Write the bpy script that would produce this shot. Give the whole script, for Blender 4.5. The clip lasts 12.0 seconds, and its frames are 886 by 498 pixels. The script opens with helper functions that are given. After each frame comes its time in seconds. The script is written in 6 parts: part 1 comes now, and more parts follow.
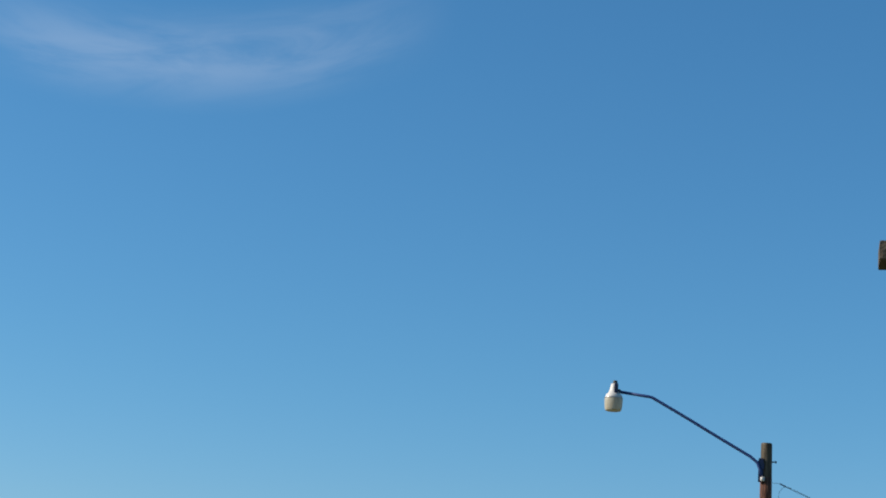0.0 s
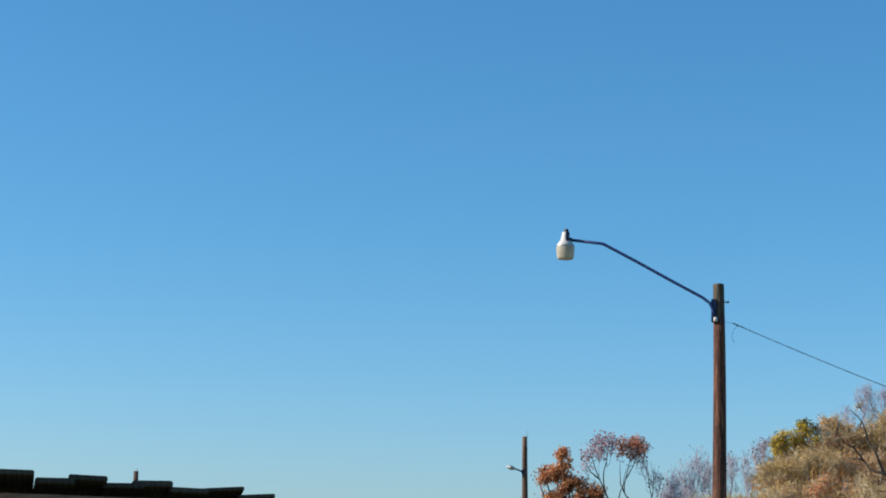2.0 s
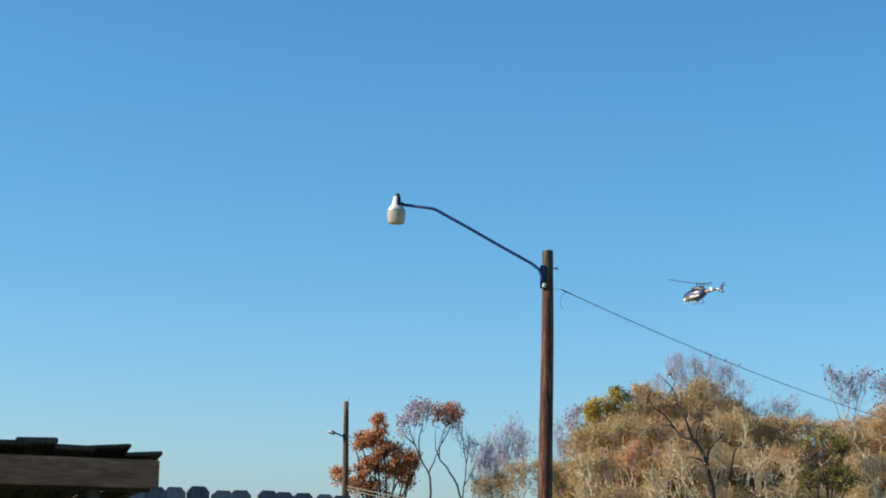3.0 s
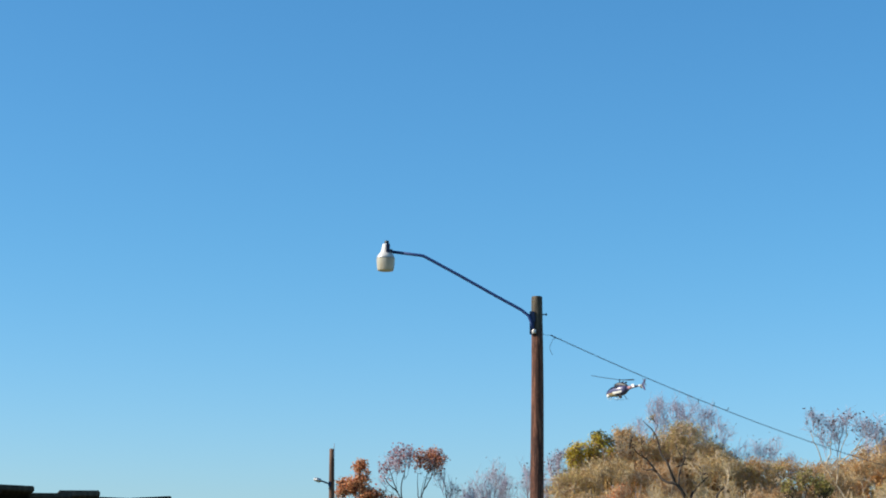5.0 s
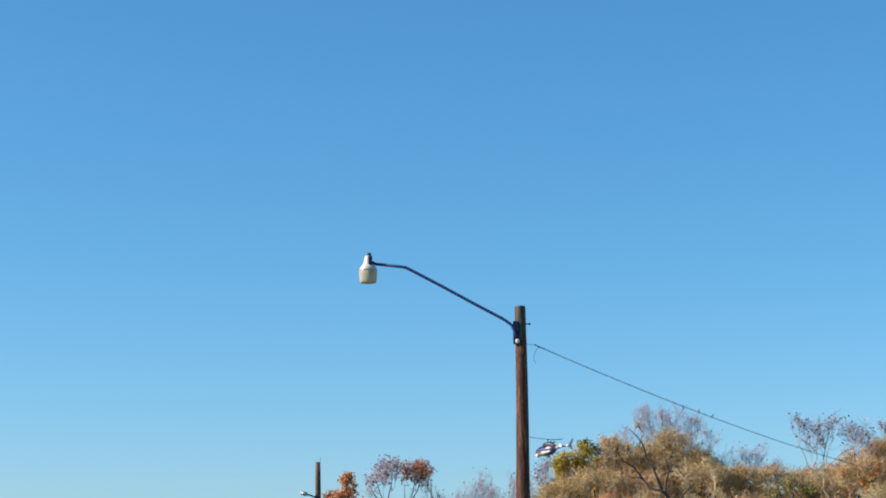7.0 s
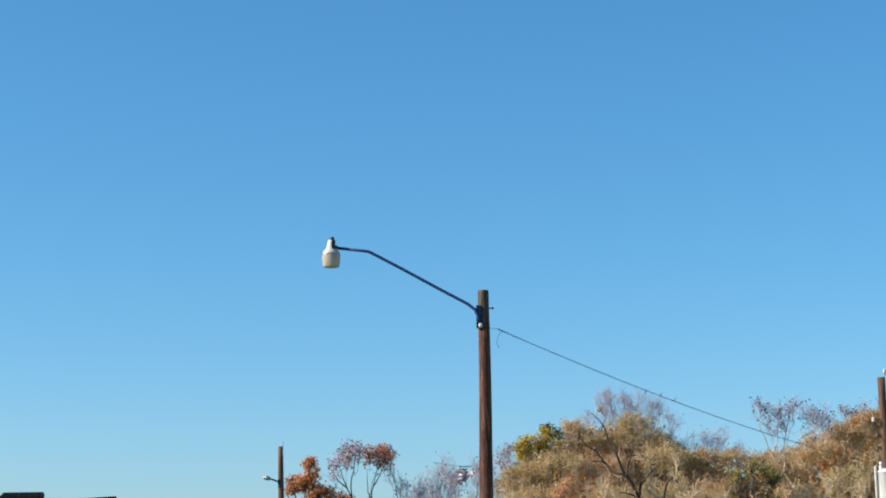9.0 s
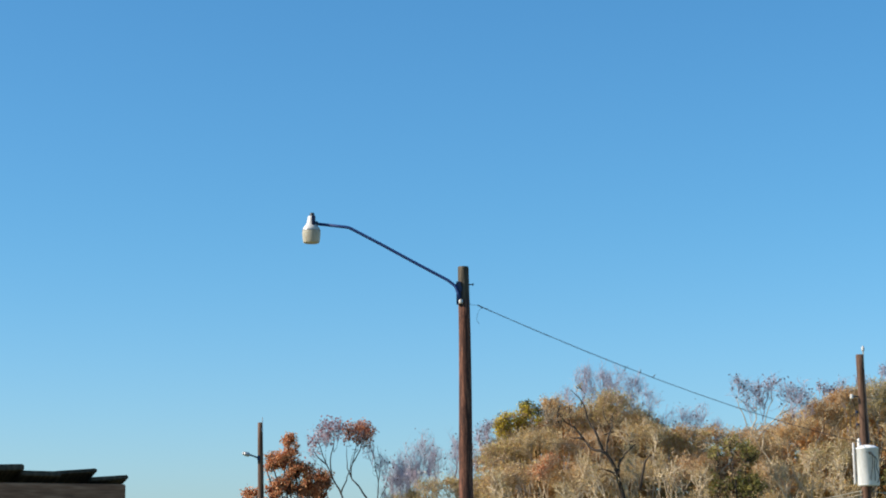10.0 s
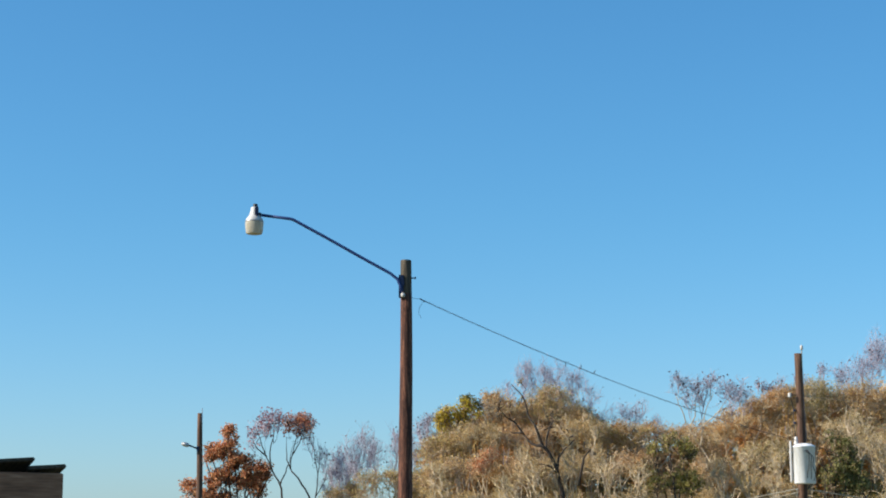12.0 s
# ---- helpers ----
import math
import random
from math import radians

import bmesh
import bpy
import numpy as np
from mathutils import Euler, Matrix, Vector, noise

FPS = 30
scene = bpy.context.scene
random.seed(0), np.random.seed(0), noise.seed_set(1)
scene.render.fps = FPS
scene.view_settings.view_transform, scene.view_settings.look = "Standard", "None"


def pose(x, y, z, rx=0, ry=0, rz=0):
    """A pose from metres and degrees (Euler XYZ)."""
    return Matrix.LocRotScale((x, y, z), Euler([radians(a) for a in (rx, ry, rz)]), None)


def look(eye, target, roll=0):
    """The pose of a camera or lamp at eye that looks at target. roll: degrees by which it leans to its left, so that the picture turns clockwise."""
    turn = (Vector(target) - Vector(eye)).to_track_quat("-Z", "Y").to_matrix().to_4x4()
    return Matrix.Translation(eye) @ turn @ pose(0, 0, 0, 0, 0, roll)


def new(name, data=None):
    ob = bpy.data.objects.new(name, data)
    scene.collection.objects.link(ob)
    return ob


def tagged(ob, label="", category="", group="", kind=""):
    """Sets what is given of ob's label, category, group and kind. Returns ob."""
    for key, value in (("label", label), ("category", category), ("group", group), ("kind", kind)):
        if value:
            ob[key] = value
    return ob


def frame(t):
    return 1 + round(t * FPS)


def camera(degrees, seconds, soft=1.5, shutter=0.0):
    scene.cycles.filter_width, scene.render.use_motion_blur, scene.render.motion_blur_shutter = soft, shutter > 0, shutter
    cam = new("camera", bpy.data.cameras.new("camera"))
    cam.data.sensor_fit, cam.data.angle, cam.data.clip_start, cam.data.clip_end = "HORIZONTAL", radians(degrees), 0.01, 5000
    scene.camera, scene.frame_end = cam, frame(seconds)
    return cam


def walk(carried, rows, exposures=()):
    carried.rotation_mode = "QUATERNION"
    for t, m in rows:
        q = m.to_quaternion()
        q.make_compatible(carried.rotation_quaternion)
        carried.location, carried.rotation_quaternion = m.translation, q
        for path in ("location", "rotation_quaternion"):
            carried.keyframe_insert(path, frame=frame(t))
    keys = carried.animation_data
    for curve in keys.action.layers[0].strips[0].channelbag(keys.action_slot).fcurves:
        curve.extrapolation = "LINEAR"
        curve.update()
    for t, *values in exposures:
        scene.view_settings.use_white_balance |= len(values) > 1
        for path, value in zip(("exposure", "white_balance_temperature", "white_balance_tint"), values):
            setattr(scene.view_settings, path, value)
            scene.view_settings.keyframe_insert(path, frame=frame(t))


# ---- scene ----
# standing on a lawn, hand-held and panning; metres, y ahead, x to the right
def aim(x, y, z, yaw, pitch, roll):
    """A hand-held camera pose: yaw to the right, pitch upwards, roll to the left, in degrees."""
    return Matrix.Translation((x, y, z)) @ Matrix.Rotation(radians(-yaw), 4, "Z") @ Matrix.Rotation(radians(90 + pitch), 4, "X") @ Matrix.Rotation(radians(roll), 4, "Z")


cam = camera(27.38, 12.0, soft=1.9)
walk(cam, [
    (0.0, aim(0.740, -0.030, 1.710, -12.139, 14.470, 4.298)),
    (0.1, aim(0.731, -0.034, 1.707, -11.900, 14.080, 4.336)),
    (0.2, aim(0.721, -0.038, 1.705, -11.781, 13.923, 4.237)),
    (0.3, aim(0.712, -0.041, 1.702, -11.759, 13.721, 4.502)),
    (0.4, aim(0.702, -0.045, 1.700, -12.005, 13.447, 4.717)),
    (0.5, aim(0.693, -0.049, 1.697, -12.255, 13.234, 4.799)),
    (0.6, aim(0.684, -0.052, 1.694, -12.560, 12.927, 4.956)),
    (0.7, aim(0.674, -0.056, 1.691, -12.393, 12.699, 4.578)),
    (0.8, aim(0.665, -0.059, 1.688, -11.590, 12.490, 4.140)),
    (0.9, aim(0.655, -0.063, 1.685, -10.682, 12.418, 4.103)),
    (1.0, aim(0.646, -0.066, 1.682, -9.589, 12.252, 3.450)),
    (1.1, aim(0.636, -0.070, 1.679, -8.673, 11.896, 3.126)),
    (1.2, aim(0.626, -0.074, 1.676, -7.845, 11.515, 2.660)),
    (1.3, aim(0.616, -0.079, 1.673, -7.500, 11.131, 2.019)),
    (1.4, aim(0.606, -0.083, 1.670, -8.108, 10.774, 1.728)),
    (1.5, aim(0.596, -0.087, 1.667, -8.845, 10.416, 1.997)),
    (1.6, aim(0.561, -0.071, 1.660, -9.370, 10.274, 1.533)),
    (1.7, aim(0.525, -0.055, 1.653, -9.784, 10.180, 1.293)),
    (1.8, aim(0.490, -0.038, 1.647, -9.867, 10.139, 1.438)),
    (1.9, aim(0.454, -0.022, 1.640, -9.850, 10.134, 1.252)),
    (2.0, aim(0.419, -0.006, 1.633, -9.634, 10.184, 1.179)),
    (2.1, aim(0.397, 0.005, 1.629, -9.296, 10.000, 0.779)),
    (2.2, aim(0.375, 0.016, 1.625, -8.283, 9.918, 0.968)),
    (2.3, aim(0.354, 0.027, 1.621, -7.211, 9.488, 1.834)),
    (2.4, aim(0.332, 0.038, 1.617, -6.650, 9.517, 1.729)),
    (2.5, aim(0.310, 0.049, 1.613, -5.954, 9.345, 1.886)),
    (2.6, aim(0.279, 0.053, 1.612, -5.145, 9.206, 1.851)),
    (2.7, aim(0.248, 0.056, 1.611, -4.464, 9.151, 1.759)),
    (4.3, aim(-0.016, 0.016, 1.608, -3.231, 9.878, -0.274)),
    (4.4, aim(-0.017, 0.012, 1.610, -3.643, 9.940, -0.474)),
    (4.5, aim(-0.018, 0.009, 1.612, -3.708, 10.011, -0.435)),
    (4.6, aim(-0.015, 0.003, 1.612, -3.427, 10.109, -0.338)),
    (4.7, aim(-0.012, -0.004, 1.613, -3.355, 10.338, -0.202)),
    (4.8, aim(-0.010, -0.010, 1.613, -3.036, 10.416, 0.066)),
    (4.9, aim(-0.007, -0.017, 1.614, -2.696, 10.430, 0.422)),
    (5.0, aim(-0.004, -0.023, 1.614, -3.026, 10.672, 0.469)),
    (5.1, aim(-0.004, -0.024, 1.615, -3.222, 10.860, 0.388)),
    (5.2, aim(-0.004, -0.025, 1.616, -3.324, 11.042, 0.232)),
    (5.3, aim(-0.003, -0.027, 1.616, -3.456, 11.253, 0.124)),
    (5.4, aim(-0.003, -0.028, 1.617, -3.626, 11.383, 0.105)),
    (5.5, aim(-0.003, -0.029, 1.618, -3.832, 11.459, 0.015)),
    (5.6, aim(-0.001, -0.029, 1.617, -3.820, 11.495, 0.014)),
    (5.7, aim(0.000, -0.030, 1.616, -3.366, 11.487, 0.057)),
    (5.8, aim(0.002, -0.030, 1.615, -3.015, 11.394, 0.107)),
    (5.9, aim(0.003, -0.031, 1.614, -2.973, 11.345, 0.054)),
    (6.0, aim(0.005, -0.031, 1.613, -2.948, 11.390, 0.123)),
    (6.2, aim(0.003, -0.027, 1.607, -2.780, 11.415, -0.164)),
    (6.5, aim(-0.000, -0.021, 1.599, -2.714, 11.271, -0.466)),
    (6.7, aim(0.006, -0.019, 1.605, -2.708, 11.157, -0.633)),
    (7.0, aim(0.014, -0.015, 1.614, -2.493, 11.023, -0.587)),
    (7.2, aim(0.013, -0.015, 1.614, -2.356, 10.946, -0.713)),
    (8.8, aim(0.006, -0.016, 1.611, -1.452, 10.568, -0.840)),
    (9.0, aim(0.005, -0.016, 1.611, -1.301, 10.519, -0.772)),
    (9.2, aim(0.003, -0.012, 1.609, -1.196, 10.338, -0.917)),
    (9.5, aim(0.001, -0.007, 1.605, -0.981, 10.216, -0.772)),
    (9.7, aim(0.000, -0.004, 1.603, -0.915, 10.048, -0.851)),
    (10.0, aim(-0.001, -0.000, 1.600, -0.666, 9.788, -0.733)),
    (10.2, aim(-0.001, 0.000, 1.600, -0.316, 9.647, -0.763)),
    (10.5, aim(0.000, 0.000, 1.600, -0.000, 9.485, -0.680)),
    (10.7, aim(-0.000, 0.000, 1.599, 0.023, 9.310, -0.563)),
    (11.0, aim(-0.001, 0.001, 1.598, 0.544, 9.237, -0.342)),
    (11.2, aim(-0.000, -0.006, 1.598, 0.741, 9.291, -0.433)),
    (11.5, aim(0.001, -0.017, 1.598, 0.605, 9.354, -0.426)),
    (12.0, aim(0.003, -0.024, 1.599, 1.146, 9.567, -0.119)),
], exposures=[(0.0, 0.23, 6550, 11), (0.6, 0.25, 6350, 10), (1.4, 0.33, 6270, 10), (2.5, 0.45, 6400, 10), (5.5, 0.56, 6400, 10), (7.0, 0.56, 6500, 10), (9.5, 0.55, 6500, 10), (12.0, 0.54, 6450, 10)])

# ---- world, sun ----
SUN_AZ, SUN_EL = radians(-100), radians(31)   # from straight ahead, to the right
world = bpy.data.worlds.new("sky")
scene.world = world
world.use_nodes = True
wn, wl = world.node_tree.nodes, world.node_tree.links
wn.clear()
sky = wn.new("ShaderNodeTexSky")
sky.sky_type, sky.sun_disc = "NISHITA", False
sky.sun_elevation, sky.sun_rotation = SUN_EL, SUN_AZ % (2 * math.pi)
sky.air_density, sky.dust_density, sky.ozone_density, sky.altitude = 1.0, 0.7, 4.0, 0
deep = wn.new("ShaderNodeHueSaturation")
deep.inputs["Saturation"].default_value = 1.13
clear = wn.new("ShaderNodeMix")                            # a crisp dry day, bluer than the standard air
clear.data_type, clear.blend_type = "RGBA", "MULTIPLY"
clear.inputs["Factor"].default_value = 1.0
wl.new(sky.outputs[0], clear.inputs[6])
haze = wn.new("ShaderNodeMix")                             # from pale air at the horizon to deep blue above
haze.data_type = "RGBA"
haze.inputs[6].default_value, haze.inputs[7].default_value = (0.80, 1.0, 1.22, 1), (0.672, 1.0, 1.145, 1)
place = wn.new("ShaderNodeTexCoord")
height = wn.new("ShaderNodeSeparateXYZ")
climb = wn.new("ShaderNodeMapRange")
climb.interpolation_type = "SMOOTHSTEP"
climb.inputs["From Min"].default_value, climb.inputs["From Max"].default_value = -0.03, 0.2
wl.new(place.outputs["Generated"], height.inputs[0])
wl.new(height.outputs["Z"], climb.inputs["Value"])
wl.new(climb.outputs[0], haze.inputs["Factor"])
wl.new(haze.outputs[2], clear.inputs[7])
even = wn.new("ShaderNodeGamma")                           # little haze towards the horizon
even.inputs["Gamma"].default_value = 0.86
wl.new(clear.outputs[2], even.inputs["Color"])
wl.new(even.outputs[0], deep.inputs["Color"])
# a thin cirrus wisp high over the yard, bent like a shallow bowl: streaky noise round a curved middle line
coord = wn.new("ShaderNodeTexCoord")


def sky_math(operation, first, second=None, third=None):
    node = wn.new("ShaderNodeMath")
    node.operation = operation
    for slot, v in enumerate((first, second, third)):
        if isinstance(v, (int, float)):
            node.inputs[slot].default_value = v
        elif v is not None:
            wl.new(v, node.inputs[slot])
    return node.outputs[0]


def sky_axis(axis):
    node = wn.new("ShaderNodeVectorMath")
    node.operation = "DOT_PRODUCT"
    wl.new(coord.outputs["Generated"], node.inputs[0])
    node.inputs[1].default_value = axis
    return node.outputs["Value"]


def sky_range(value, low, high):
    node = wn.new("ShaderNodeMapRange")
    node.interpolation_type = "SMOOTHSTEP"
    node.inputs["From Min"].default_value, node.inputs["From Max"].default_value = low, high
    wl.new(value, node.inputs["Value"])
    return node.outputs[0]


across, above, ahead = sky_axis((0.9418, 0.3190, 0.1060)), sky_axis((0.0127, -0.3491, 0.9370)), sky_axis((-0.3359, 0.8811, 0.3328))
streak = wn.new("ShaderNodeTexNoise")
streak.inputs["Scale"].default_value, streak.inputs["Detail"].default_value, streak.inputs["Roughness"].default_value, streak.inputs["Distortion"].default_value = 1.0, 6, 0.58, 0.5
along_wisp = wn.new("ShaderNodeCombineXYZ")
bent = sky_math("SUBTRACT", sky_math("SUBTRACT", above, 0.003), sky_math("MULTIPLY", sky_math("MULTIPLY", across, across), 1.55))
wl.new(sky_math("MULTIPLY", across, 11.0), along_wisp.inputs["X"])
wl.new(sky_math("MULTIPLY", bent, 42.0), along_wisp.inputs["Y"])
wl.new(along_wisp.outputs[0], streak.inputs["Vector"])
body = sky_math("MULTIPLY", sky_range(sky_math("ABSOLUTE", bent), 0.033, 0.0), sky_range(sky_math("ABSOLUTE", across), 0.15, 0.05))
veil = sky_math("MULTIPLY", sky_math("MULTIPLY", body, sky_range(streak.outputs["Fac"], 0.22, 0.66)), sky_range(ahead, 0.9, 0.95))
cloud = wn.new("ShaderNodeMix")
cloud.data_type = "RGBA"
wl.new(sky_math("MULTIPLY", veil, 0.21), cloud.inputs["Factor"])
wl.new(deep.outputs[0], cloud.inputs[6])
cloud.inputs[7].default_value = (4.6, 5.2, 6.0, 1)
back = wn.new("ShaderNodeBackground")
back.inputs["Strength"].default_value = 0.122
wl.new(cloud.outputs[2], back.inputs["Color"])
wout = wn.new("ShaderNodeOutputWorld")
wl.new(back.outputs[0], wout.inputs["Surface"])
sun = new("sun", bpy.data.lights.new("sun", "SUN"))
sun.data.energy, sun.data.angle, sun.data.color = 5.0, radians(0.5), (1.0, 0.89, 0.75)
sun_dir = Vector((math.sin(SUN_AZ) * math.cos(SUN_EL), math.cos(SUN_AZ) * math.cos(SUN_EL), math.sin(SUN_EL)))
sun.matrix_world = look(sun_dir * 60, (0, 0, 0))


# ---- materials ----
def material(name, colours, scale=(1, 1, 1), grain=6.0, fine=60.0, rough=0.8, metal=0.0, bump=0.3, depth=0.004, island=0.0, thing=0.0, through_light=0.0):
    """A noise-mixed surface: colours from dark to light over a broad and a fine noise; island, thing: how far each piece differs."""
    m = bpy.data.materials.new(name)
    m.use_nodes = True
    n, l = m.node_tree.nodes, m.node_tree.links
    bsdf = n["Principled BSDF"]
    co = n.new("ShaderNodeTexCoord")
    mp = n.new("ShaderNodeMapping")
    mp.inputs["Scale"].default_value = scale
    l.new(co.outputs["Object"], mp.inputs["Vector"])
    broad, small = n.new("ShaderNodeTexNoise"), n.new("ShaderNodeTexNoise")
    broad.inputs["Scale"].default_value, broad.inputs["Detail"].default_value = grain, 5
    small.inputs["Scale"].default_value, small.inputs["Detail"].default_value = fine, 4
    l.new(mp.outputs[0], broad.inputs["Vector"])
    l.new(mp.outputs[0], small.inputs["Vector"])
    mix = n.new("ShaderNodeMath")
    mix.operation = "MULTIPLY_ADD"
    mix.inputs[1].default_value = 0.4
    l.new(small.outputs["Fac"], mix.inputs[0])
    half = n.new("ShaderNodeMath")
    half.operation = "MULTIPLY"
    half.inputs[1].default_value = 0.6
    l.new(broad.outputs["Fac"], half.inputs[0])
    l.new(half.outputs[0], mix.inputs[2])
    value = mix.outputs[0]
    for amount, node, socket in ((island, "ShaderNodeNewGeometry", "Random Per Island"), (thing, "ShaderNodeObjectInfo", "Random")):
        if amount:
            src = n.new(node)
            add = n.new("ShaderNodeMath")
            add.operation = "MULTIPLY_ADD"
            add.inputs[1].default_value = amount
            l.new(src.outputs[socket], add.inputs[0])
            shift = n.new("ShaderNodeMath")
            shift.operation = "SUBTRACT"
            shift.inputs[1].default_value = amount / 2
            l.new(value, shift.inputs[0])
            l.new(shift.outputs[0], add.inputs[2])
            value = add.outputs[0]
    ramp = n.new("ShaderNodeValToRGB")
    lo, hi = (0.3, 0.7)
    while len(ramp.color_ramp.elements) < len(colours):
        ramp.color_ramp.elements.new(0.5)
    for i, c in enumerate(colours):
        ramp.color_ramp.elements[i].position = lo + (hi - lo) * i / max(1, len(colours) - 1)
        ramp.color_ramp.elements[i].color = (*c, 1)
    l.new(value, ramp.inputs[0])
    l.new(ramp.outputs[0], bsdf.inputs["Base Color"])
    bsdf.inputs["Roughness"].default_value, bsdf.inputs["Metallic"].default_value = rough, metal
    if bump:
        bp = n.new("ShaderNodeBump")
        bp.inputs["Strength"].default_value, bp.inputs["Distance"].default_value = bump, depth
        l.new(mix.outputs[0], bp.inputs["Height"])
        l.new(bp.outputs[0], bsdf.inputs["Normal"])
    if through_light:
        tl = n.new("ShaderNodeBsdfTranslucent")
        l.new(ramp.outputs[0], tl.inputs["Color"])
        ms = n.new("ShaderNodeMixShader")
        ms.inputs[0].default_value = through_light
        l.new(bsdf.outputs[0], ms.inputs[1])
        l.new(tl.outputs[0], ms.inputs[2])
        l.new(ms.outputs[0], n["Material Output"].inputs["Surface"])
    return m


POLE_WOOD = material("creosoted_pole_wood", [(0.006, 0.003, 0.002), (0.07, 0.023, 0.012), (0.32, 0.135, 0.075)], (13, 13, 1.1), 2.5, 14, 0.88, bump=0.6, depth=0.01)
POLE_TOP = material("weathered_pole_wood", [(0.02, 0.016, 0.011), (0.075, 0.058, 0.037), (0.17, 0.135, 0.092)], (12, 12, 0.7), 2.5, 14, 0.85, bump=0.6, depth=0.01)
GREY_POLE = material("grey_brown_pole_wood", [(0.024, 0.012, 0.007), (0.085, 0.043, 0.025), (0.2, 0.115, 0.07)], (9, 9, 0.7), 2.5, 14, 0.88, bump=0.5, depth=0.01)
DARK_STEEL = material("dark_weathered_steel", [(0.015, 0.021, 0.042), (0.036, 0.05, 0.098)], grain=9, fine=90, rough=0.4, metal=0.85, bump=0.2, depth=0.002)
ARM_PAINT = material("dark_blue_grey_paint", [(0.008, 0.028, 0.11), (0.014, 0.05, 0.19)], grain=9, fine=90, rough=0.55, bump=0.2, depth=0.002)
LAMP_WHITE = material("white_cast_aluminium", [(0.36, 0.34, 0.31), (0.55, 0.53, 0.5), (0.64, 0.62, 0.58)], grain=8, fine=70, rough=0.5, bump=0.1, depth=0.002)
REFRACTOR = material("aged_acrylic", [(0.45, 0.4, 0.3), (0.6, 0.55, 0.43), (0.66, 0.62, 0.51)], (1, 1, 0.5), 10, 60, 0.35, bump=0.1, depth=0.002, through_light=0.35)
BLACK = material("black_plastic", [(0.015, 0.015, 0.017), (0.04, 0.04, 0.042)], grain=9, fine=80, rough=0.5, bump=0.1, depth=0.001)
WIRE = material("black_wire_insulation", [(0.012, 0.012, 0.014), (0.05, 0.05, 0.055)], grain=5, fine=40, rough=0.6, bump=0.1, depth=0.001)
PALE_WIRE = material("bare_aluminium_wire", [(0.34, 0.29, 0.21), (0.56, 0.49, 0.37)], grain=5, fine=40, rough=0.5, metal=0.5, bump=0.1, depth=0.001)
PORCELAIN = material("white_porcelain", [(0.45, 0.43, 0.4), (0.62, 0.6, 0.56)], grain=8, fine=60, rough=0.25, bump=0.05, depth=0.001)
GALVANISED = material("galvanised_steel", [(0.3, 0.3, 0.3), (0.5, 0.5, 0.5)], grain=14, fine=80, rough=0.45, metal=0.8, bump=0.1, depth=0.001)
TANK = material("pale_grey_tank_paint", [(0.58, 0.58, 0.57), (0.8, 0.8, 0.79), (0.86, 0.86, 0.85)], (2, 2, 0.4), 4, 40, 0.45, bump=0.15, depth=0.003)
OLD_BOARD = material("weathered_grey_board", [(0.022, 0.016, 0.01), (0.058, 0.044, 0.029), (0.13, 0.1, 0.068)], (40, 1.2, 40), 2, 9, 0.9, bump=0.7, depth=0.004, thing=0.15)
FASCIA_WOOD = material("rough_sawn_timber", [(0.09, 0.034, 0.016), (0.26, 0.12, 0.064), (0.48, 0.25, 0.15)], (2.2, 16, 18), 2.2, 7, 0.85, bump=0.7, depth=0.003, thing=0.1)
PICKET = material("silvered_fence_board", [(0.08, 0.078, 0.085), (0.16, 0.152, 0.16), (0.25, 0.235, 0.235)], (30, 30, 1.2), 1.6, 8, 0.9, bump=0.6, depth=0.004, thing=0.3)
GRASS = material("dry_lawn", [(0.05, 0.06, 0.02), (0.11, 0.11, 0.04), (0.2, 0.17, 0.08)], grain=0.5, fine=9, rough=0.95, bump=0.8, depth=0.03)
BARK = material("grey_brown_bark", [(0.15, 0.11, 0.085), (0.3, 0.23, 0.18), (0.45, 0.36, 0.28)], (3, 3, 0.8), 2, 14, 0.9, bump=0.5, depth=0.02)
DARK_BARK = material("dark_bark", [(0.016, 0.011, 0.008), (0.045, 0.032, 0.023), (0.09, 0.068, 0.052)], (3, 3, 0.8), 2, 14, 0.9, bump=0.5, depth=0.02)
PALE_BARK = material("pale_bark", [(0.31, 0.235, 0.155), (0.51, 0.405, 0.28), (0.68, 0.565, 0.41)], (3, 3, 0.8), 2, 14, 0.9, bump=0.4, depth=0.02)
TWIG_MAUVE = material("mauve_twigs", [(0.3, 0.265, 0.32), (0.44, 0.4, 0.465), (0.59, 0.54, 0.615)], grain=0.5, fine=3, rough=0.9, bump=0, island=0.4)
TWIG_TAN = material("tan_twigs", [(0.3, 0.19, 0.1), (0.5, 0.34, 0.19), (0.68, 0.5, 0.31)], grain=0.5, fine=3, rough=0.9, bump=0, island=0.5)
TWIG_PALE = material("pale_twigs", [(0.37, 0.275, 0.145), (0.58, 0.45, 0.25), (0.75, 0.61, 0.38)], grain=0.5, fine=3, rough=0.9, bump=0, island=0.5)
TWIG_GREY = material("grey_mauve_twigs", [(0.34, 0.28, 0.285), (0.5, 0.425, 0.43), (0.66, 0.58, 0.585)], grain=0.5, fine=3, rough=0.9, bump=0, island=0.4)
LEAF_ORANGE = material("rust_orange_leaves", [(0.33, 0.115, 0.05), (0.58, 0.24, 0.105), (0.74, 0.4, 0.19)], grain=0.6, fine=4, rough=0.75, bump=0, island=0.5, through_light=0.4)
